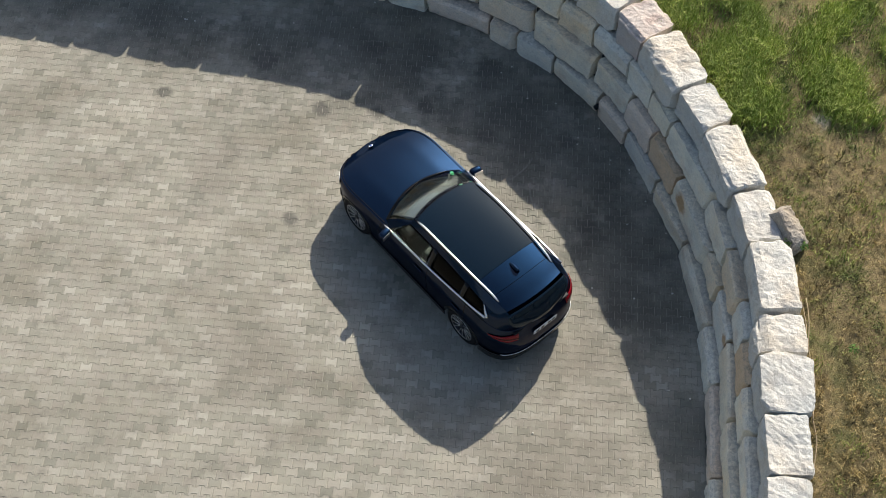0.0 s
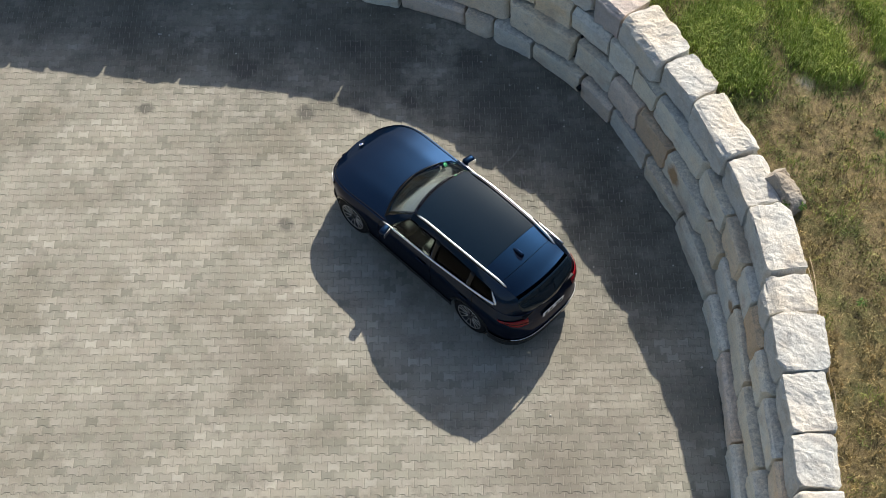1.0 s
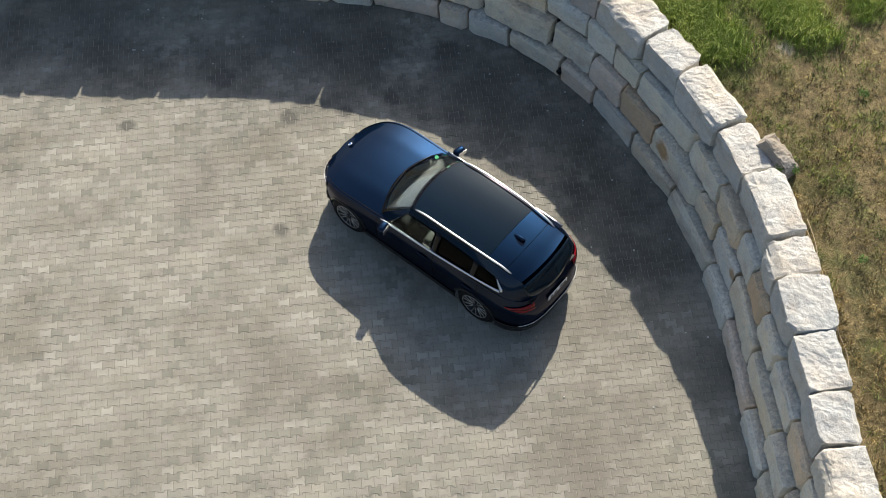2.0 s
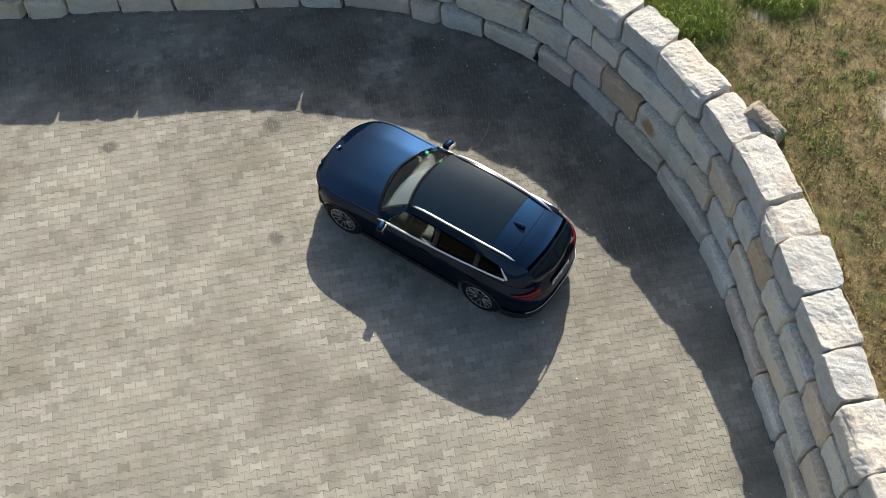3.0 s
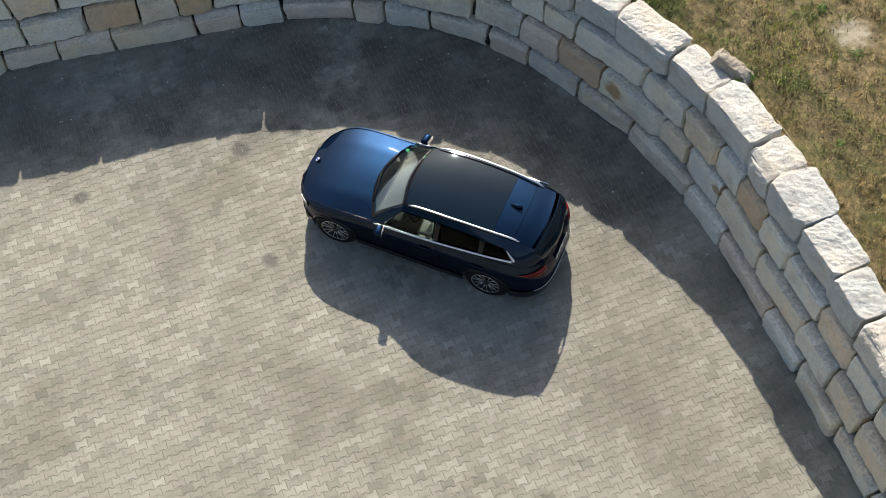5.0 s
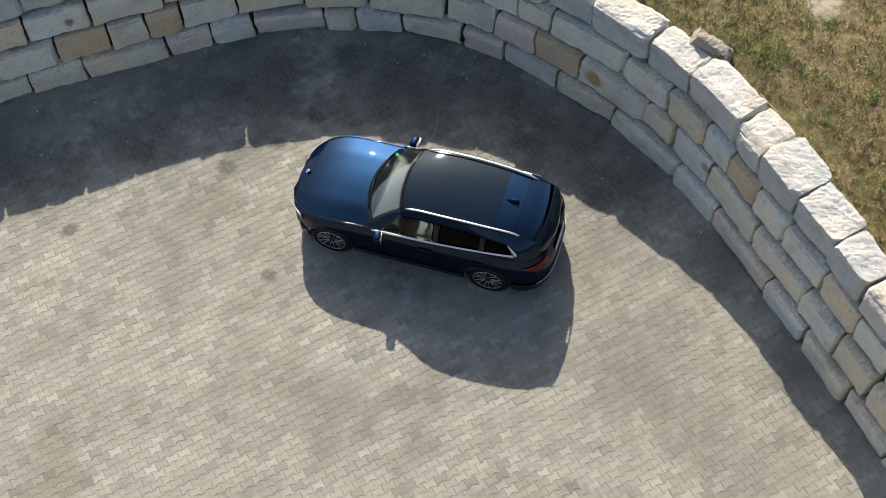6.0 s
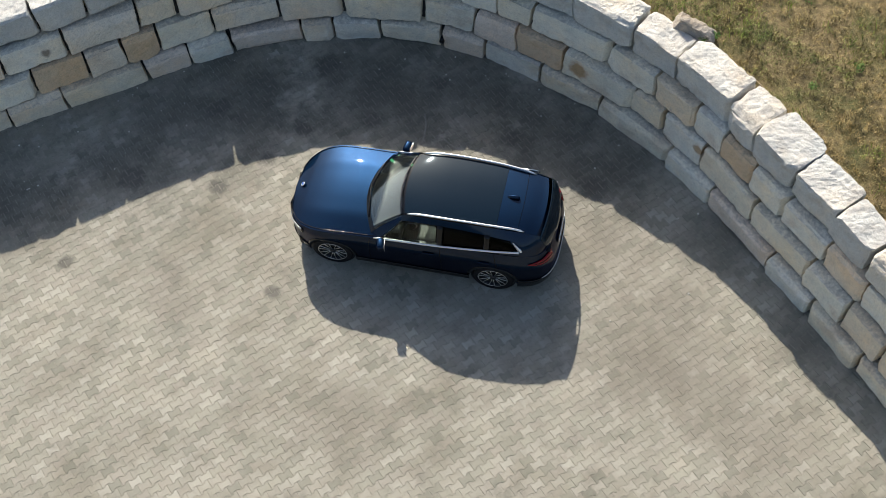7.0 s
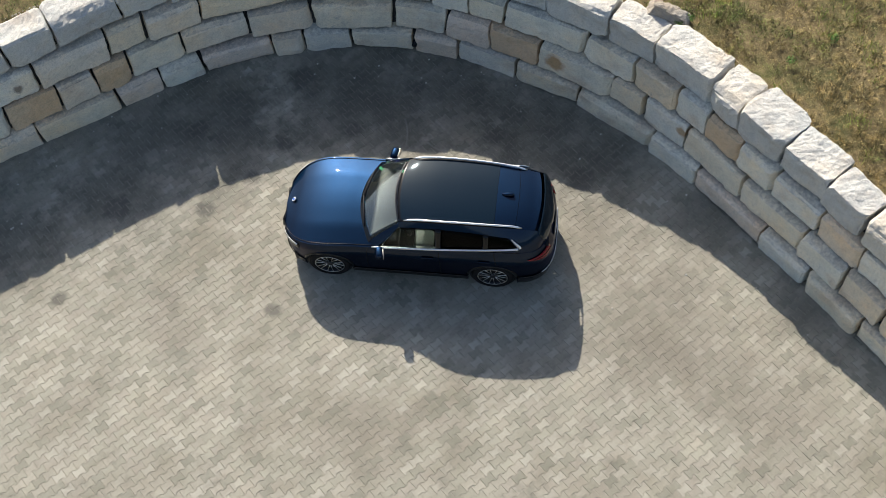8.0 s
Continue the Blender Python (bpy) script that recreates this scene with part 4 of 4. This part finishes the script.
def meadow():
    r = np.random.RandomState(2)
    p = np.concatenate([meadow_points(160000, 13.5, 29.0, 1.12, 4.7, 1), meadow_points(20000, 6.0, 13.5, 0.98, 2.6, 3)])
    n = len(p)
    thick = np.array([0.62 + 1.5 * max(-0.2, noise.noise(Vector((x * 3.2, y * 3.2, 2.0))) + 0.6 * noise.noise(Vector((x * 8.0, y * 8.0, 5.0)))) for x, y, z in p])
    blades("meadow_grass", p, r.uniform(0.04, 0.15, n) * thick, r.uniform(0.006, 0.013, n), r.uniform(0.3, 1.35, n), GRASS, 4,
           label="short dry meadow grass with green patches behind the wall", category="grass", kind="stuff")
    # taller fresh tufts, thickest towards the north
    pts = []
    for k in range(850):
        s = 12.0 + 8.5 * r.uniform() ** 1.2 if k < 760 else r.uniform(20, 28)
        q = r.uniform(1.2, 4.6)
        a, d, o = on_curve(s)
        x, y = a + o * q
        if k < 760 and noise.noise(Vector((x * 0.9, y * 0.9, 9.0))) < 0.02:
            continue
        rad = r.uniform(0.06, 0.22) if k < 760 else r.uniform(0.05, 0.16)
        for _ in range(int((1700 if k < 760 else 330) * rad)):
            dx, dy = r.normal(0, rad, 2)
            pts.append((x + dx, y + dy, hill_height(q, x, y) - 0.005))
    pts = np.array(pts)
    n = len(pts)
    blades("grass_tufts", pts, r.uniform(0.12, 0.42, n) * np.where(pts[:, 1] < 12.6, 0.62, 1.0), r.uniform(0.006, 0.013, n), r.uniform(0.1, 0.8, n), TUFT, 6,
           label="taller fresh green grass tufts on the meadow", category="grass", kind="stuff")
    # dead stalks lying along the back of the cap stones
    for k, (s0, s1, q) in enumerate(((21.9, 23.6, 1.16), (22.6, 24.6, 1.22), (23.4, 24.5, 1.14), (24.3, 25.4, 1.2))):
        rows = []
        for s in np.linspace(s0, s1, 14):
            a, d, o = on_curve(s)
            w = q + 0.03 * math.sin(s * 5 + k)
            x, y = a + o * w
            rows.append((x, y, hill_height(w, x, y) + 0.05 + 0.02 * math.sin(s * 9 + k)))
        tagged(tube("dry_stalk", rows, 0.007, TWIG, None, sides=5), "long dead stalk lying along the stones", "plant", "dead stalks")
    # loose gravel behind the stones
    rr = random.Random(8)
    bm = bmesh.new()
    for _ in range(260):
        s, q = rr.uniform(10.0, 11.5), rr.uniform(0.9, 1.35)
        a, d, o = on_curve(s)
        x, y = a + o * q
        bmesh.ops.create_icosphere(bm, subdivisions=1, radius=rr.uniform(0.012, 0.03), matrix=Matrix.Translation((x, y, hill_height(q, x, y) + 0.01)) @ Matrix.Diagonal((1, rr.uniform(0.6, 1), 0.7, 1)))
    tagged(part("gravel", bm, GRAVEL, None, smooth=False), "loose pale gravel behind the cap stones", "gravel", kind="stuff")


meadow()
a, d, o = on_curve(21.5)
x, y = a + o * 1.15
rock = block_mesh("boulder", 0.82, 0.66, 0.56, 0.07, 3.3, BROWN, None, pose(x, y, 2.06, 16, -10, 112), (0.25, -0.2), 0.04, 0.12, 16)
tagged(rock, "rough brown-grey boulder leaning behind a cap stone", "boulder")



def weed(x, y, size, seed):
    """A low leafy weed: broad leaves on short stalks round a crown."""
    dice = random.Random(seed)
    z = 2.2
    plant = new("weed")
    plant.matrix_basis = pose(x, y, z)
    tagged(plant, "low broad-leaved green weed growing in the dry meadow", "plant", "weeds on the meadow")
    for k in range(int(30 + 420 * size)):
        a, reach, lift = dice.uniform(0, 2 * math.pi), size * dice.uniform(0.15, 1.0), dice.uniform(0.02, 0.10)
        long, wide = dice.uniform(0.02, 0.045), dice.uniform(0.007, 0.015)
        d, e = Vector((math.cos(a), math.sin(a), 0)), Vector((-math.sin(a), math.cos(a), 0))
        c = d * reach + Vector((0, 0, lift))
        verts = [c - d * long * 0.5, c + e * wide + Vector((0, 0, 0.006)), c + d * long * 0.6 - Vector((0, 0, 0.012)), c - e * wide + Vector((0, 0, 0.006)), c + Vector((0, 0, -0.004))]
        mesh_object("leaf", verts, [(0, 4, 1), (1, 4, 2), (2, 4, 3), (3, 4, 0)], WEED, plant, smooth=False)


for k, (x, y, size) in enumerate([(8.18, 11.38, 0.16), (7.58, 11.3, 0.1), (7.5, 10.19, 0.15), (5.65, 10.61, 0.09), (5.43, 10.66, 0.08), (7.3, 11.91, 0.11), (7.04, 8.56, 0.1), (6.15, 8.76, 0.08)]):
    weed(x, y, size, 40 + k)

# ---- drain in the wall's foot, crumbs on the paving ----
a, d, o = on_curve(17.13)
x, y = a - o * 0.03
drain = tube("drain_pipe", [(x, y, 0.22), (x + o[0] * 0.12, y + o[1] * 0.12, 0.225), (x + o[0] * 0.3, y + o[1] * 0.3, 0.23)], 0.05, PLASTIC, None, sides=14)
tagged(drain, "black plastic drain pipe ending between foot stones", "pipe")
rr = random.Random(21)
bm = bmesh.new()
for _ in range(70):
    s, q = rr.uniform(7, 28), -rr.expovariate(1.2) - 0.05
    a, d, o = on_curve(s)
    x, y = a + o * q
    size = rr.uniform(0.008, 0.022)
    bmesh.ops.create_icosphere(bm, subdivisions=1, radius=size, matrix=Matrix.Translation((x, y, size * 0.5)) @ Matrix.Diagonal((1, rr.uniform(0.6, 1), 0.7, 1)))
tagged(part("stone_crumbs", bm, CAPS, None, smooth=False), "pale stone crumbs lying on the paving near the wall", "gravel", kind="stuff")

# ---- pavement: bed and pavers ----
PITCH, LONG, WAVE, SEAM = 0.1434, 0.199, 0.0175, 0.0019


def inside(xy):
    """How far each place lies on the yard's side of the wall's foot."""
    best = np.full(len(xy), 1e9)
    sign = np.zeros(len(xy))
    d = np.gradient(CURVE, axis=0)
    for q, t in zip(CURVE[::2], d[::2]):
        v = xy - q
        r = np.hypot(v[:, 0], v[:, 1])
        near = r < best
        best[near] = r[near]
        sign[near] = (v[:, 1] * t[0] - v[:, 0] * t[1])[near]
    return np.where(sign < 0, best, -best)


def paver_shape():
    """Outline of a bone-shaped paver, narrower at its waist, with a chamfered rim."""
    h, x = PITCH / 2, LONG / 2
    top = [(-x, h + WAVE), (-0.062, h + WAVE), (-0.040, h - WAVE), (0.040, h - WAVE), (0.062, h + WAVE), (x, h + WAVE)]
    ring = top + [(-px, -py) for px, py in top]
    def inset(e):
        return [(px - math.copysign(2.0 * e, px) if abs(px) > 0.09 else px + math.copysign(0.75 * e, px), py - math.copysign(e, py)) for px, py in ring]
    verts = [(px, py, 0.0) for px, py in inset(SEAM + 0.0022)] + [(px, py, -0.009) for px, py in inset(SEAM - 0.0006)]
    n = 12
    faces = [tuple(range(n))[::-1]] + [(k, (k + 1) % n, n + (k + 1) % n, n + k) for k in range(n)]
    return np.array(verts), faces


def pavement():
    pts = [tuple(q) for q in CURVE] + [(-16.0, -4.0), (-16.0, 20.9)]
    me = bpy.data.meshes.new("pavement")
    me.from_pydata([(x, y, -0.0048) for x, y in pts], [], [tuple(range(len(pts)))[::-1]])
    me.materials.append(JOINT)
    bed = tagged(new("pavement", me), "weathered grey-beige interlocking concrete paving of the yard", "pavement", kind="structure")
    shape, faces = paver_shape()
    c, s = math.cos(ROW), math.sin(ROW)
    rows, cols = np.arange(-45, 165), np.arange(-110, 70)
    jj, ii = np.meshgrid(rows, cols, indexing="ij")
    u = (ii + 0.5 * (jj % 2)) * LONG + SHIFT_U
    v = jj * PITCH + SHIFT_V
    xy = np.stack([(u * c - v * s).ravel(), (u * s + v * c).ravel()], 1)
    keep = (xy[:, 0] > -15.8) & (xy[:, 0] < 5.0) & (xy[:, 1] > -3.8) & (xy[:, 1] < 20.8)
    xy = xy[keep]
    xy = xy[inside(xy) > -0.22]
    r = np.random.RandomState(5)
    dz = r.normal(0, 0.0011, len(xy))
    tilt = r.normal(0, 0.005, (len(xy), 2))
    single = (np.abs(xy[:, 0] + 3.3) < 1.75) & (np.abs(xy[:, 1] - 9.6) < 1.4)
    singles = np.nonzero(single)[0][:300]
    rest = np.setdiff1d(np.arange(len(xy)), singles)
    rot = np.array([[c, -s], [s, c]])
    flat = shape[:, :2] @ rot.T
    vx = flat[None, :, 0] + xy[rest, None, 0]
    vy = flat[None, :, 1] + xy[rest, None, 1]
    vz = shape[None, :, 2] + dz[rest, None] + flat[None, :, 0] * tilt[rest, None, 0] + flat[None, :, 1] * tilt[rest, None, 1]
    verts = np.stack([vx, vy, vz], 2).reshape(-1, 3)
    n = len(shape)
    allf = [tuple(k + i * n for k in f) for i in range(len(rest)) for f in faces]
    m = bpy.data.meshes.new("pavers")
    m.from_pydata(verts.tolist(), [], allf)
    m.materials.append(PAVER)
    ob = tagged(new("pavers", m), kind="stuff")
    ob.parent = bed
    one = bpy.data.meshes.new("paver")
    one.from_pydata([tuple(p) for p in shape], [], faces)
    one.materials.append(PAVER)
    for k in singles:
        o = new("paver", one)
        o.parent = bed
        o.matrix_basis = pose(xy[k, 0], xy[k, 1], dz[k], math.degrees(tilt[k, 1]), -math.degrees(tilt[k, 0]), math.degrees(ROW))


SHIFT_U, SHIFT_V = (-3.972 * math.cos(ROW) + 9.870 * math.sin(ROW)) + 24 * LONG - 0.014, (3.972 * math.sin(ROW) + 9.870 * math.cos(ROW)) - 66 * PITCH + 0.017
pavement()
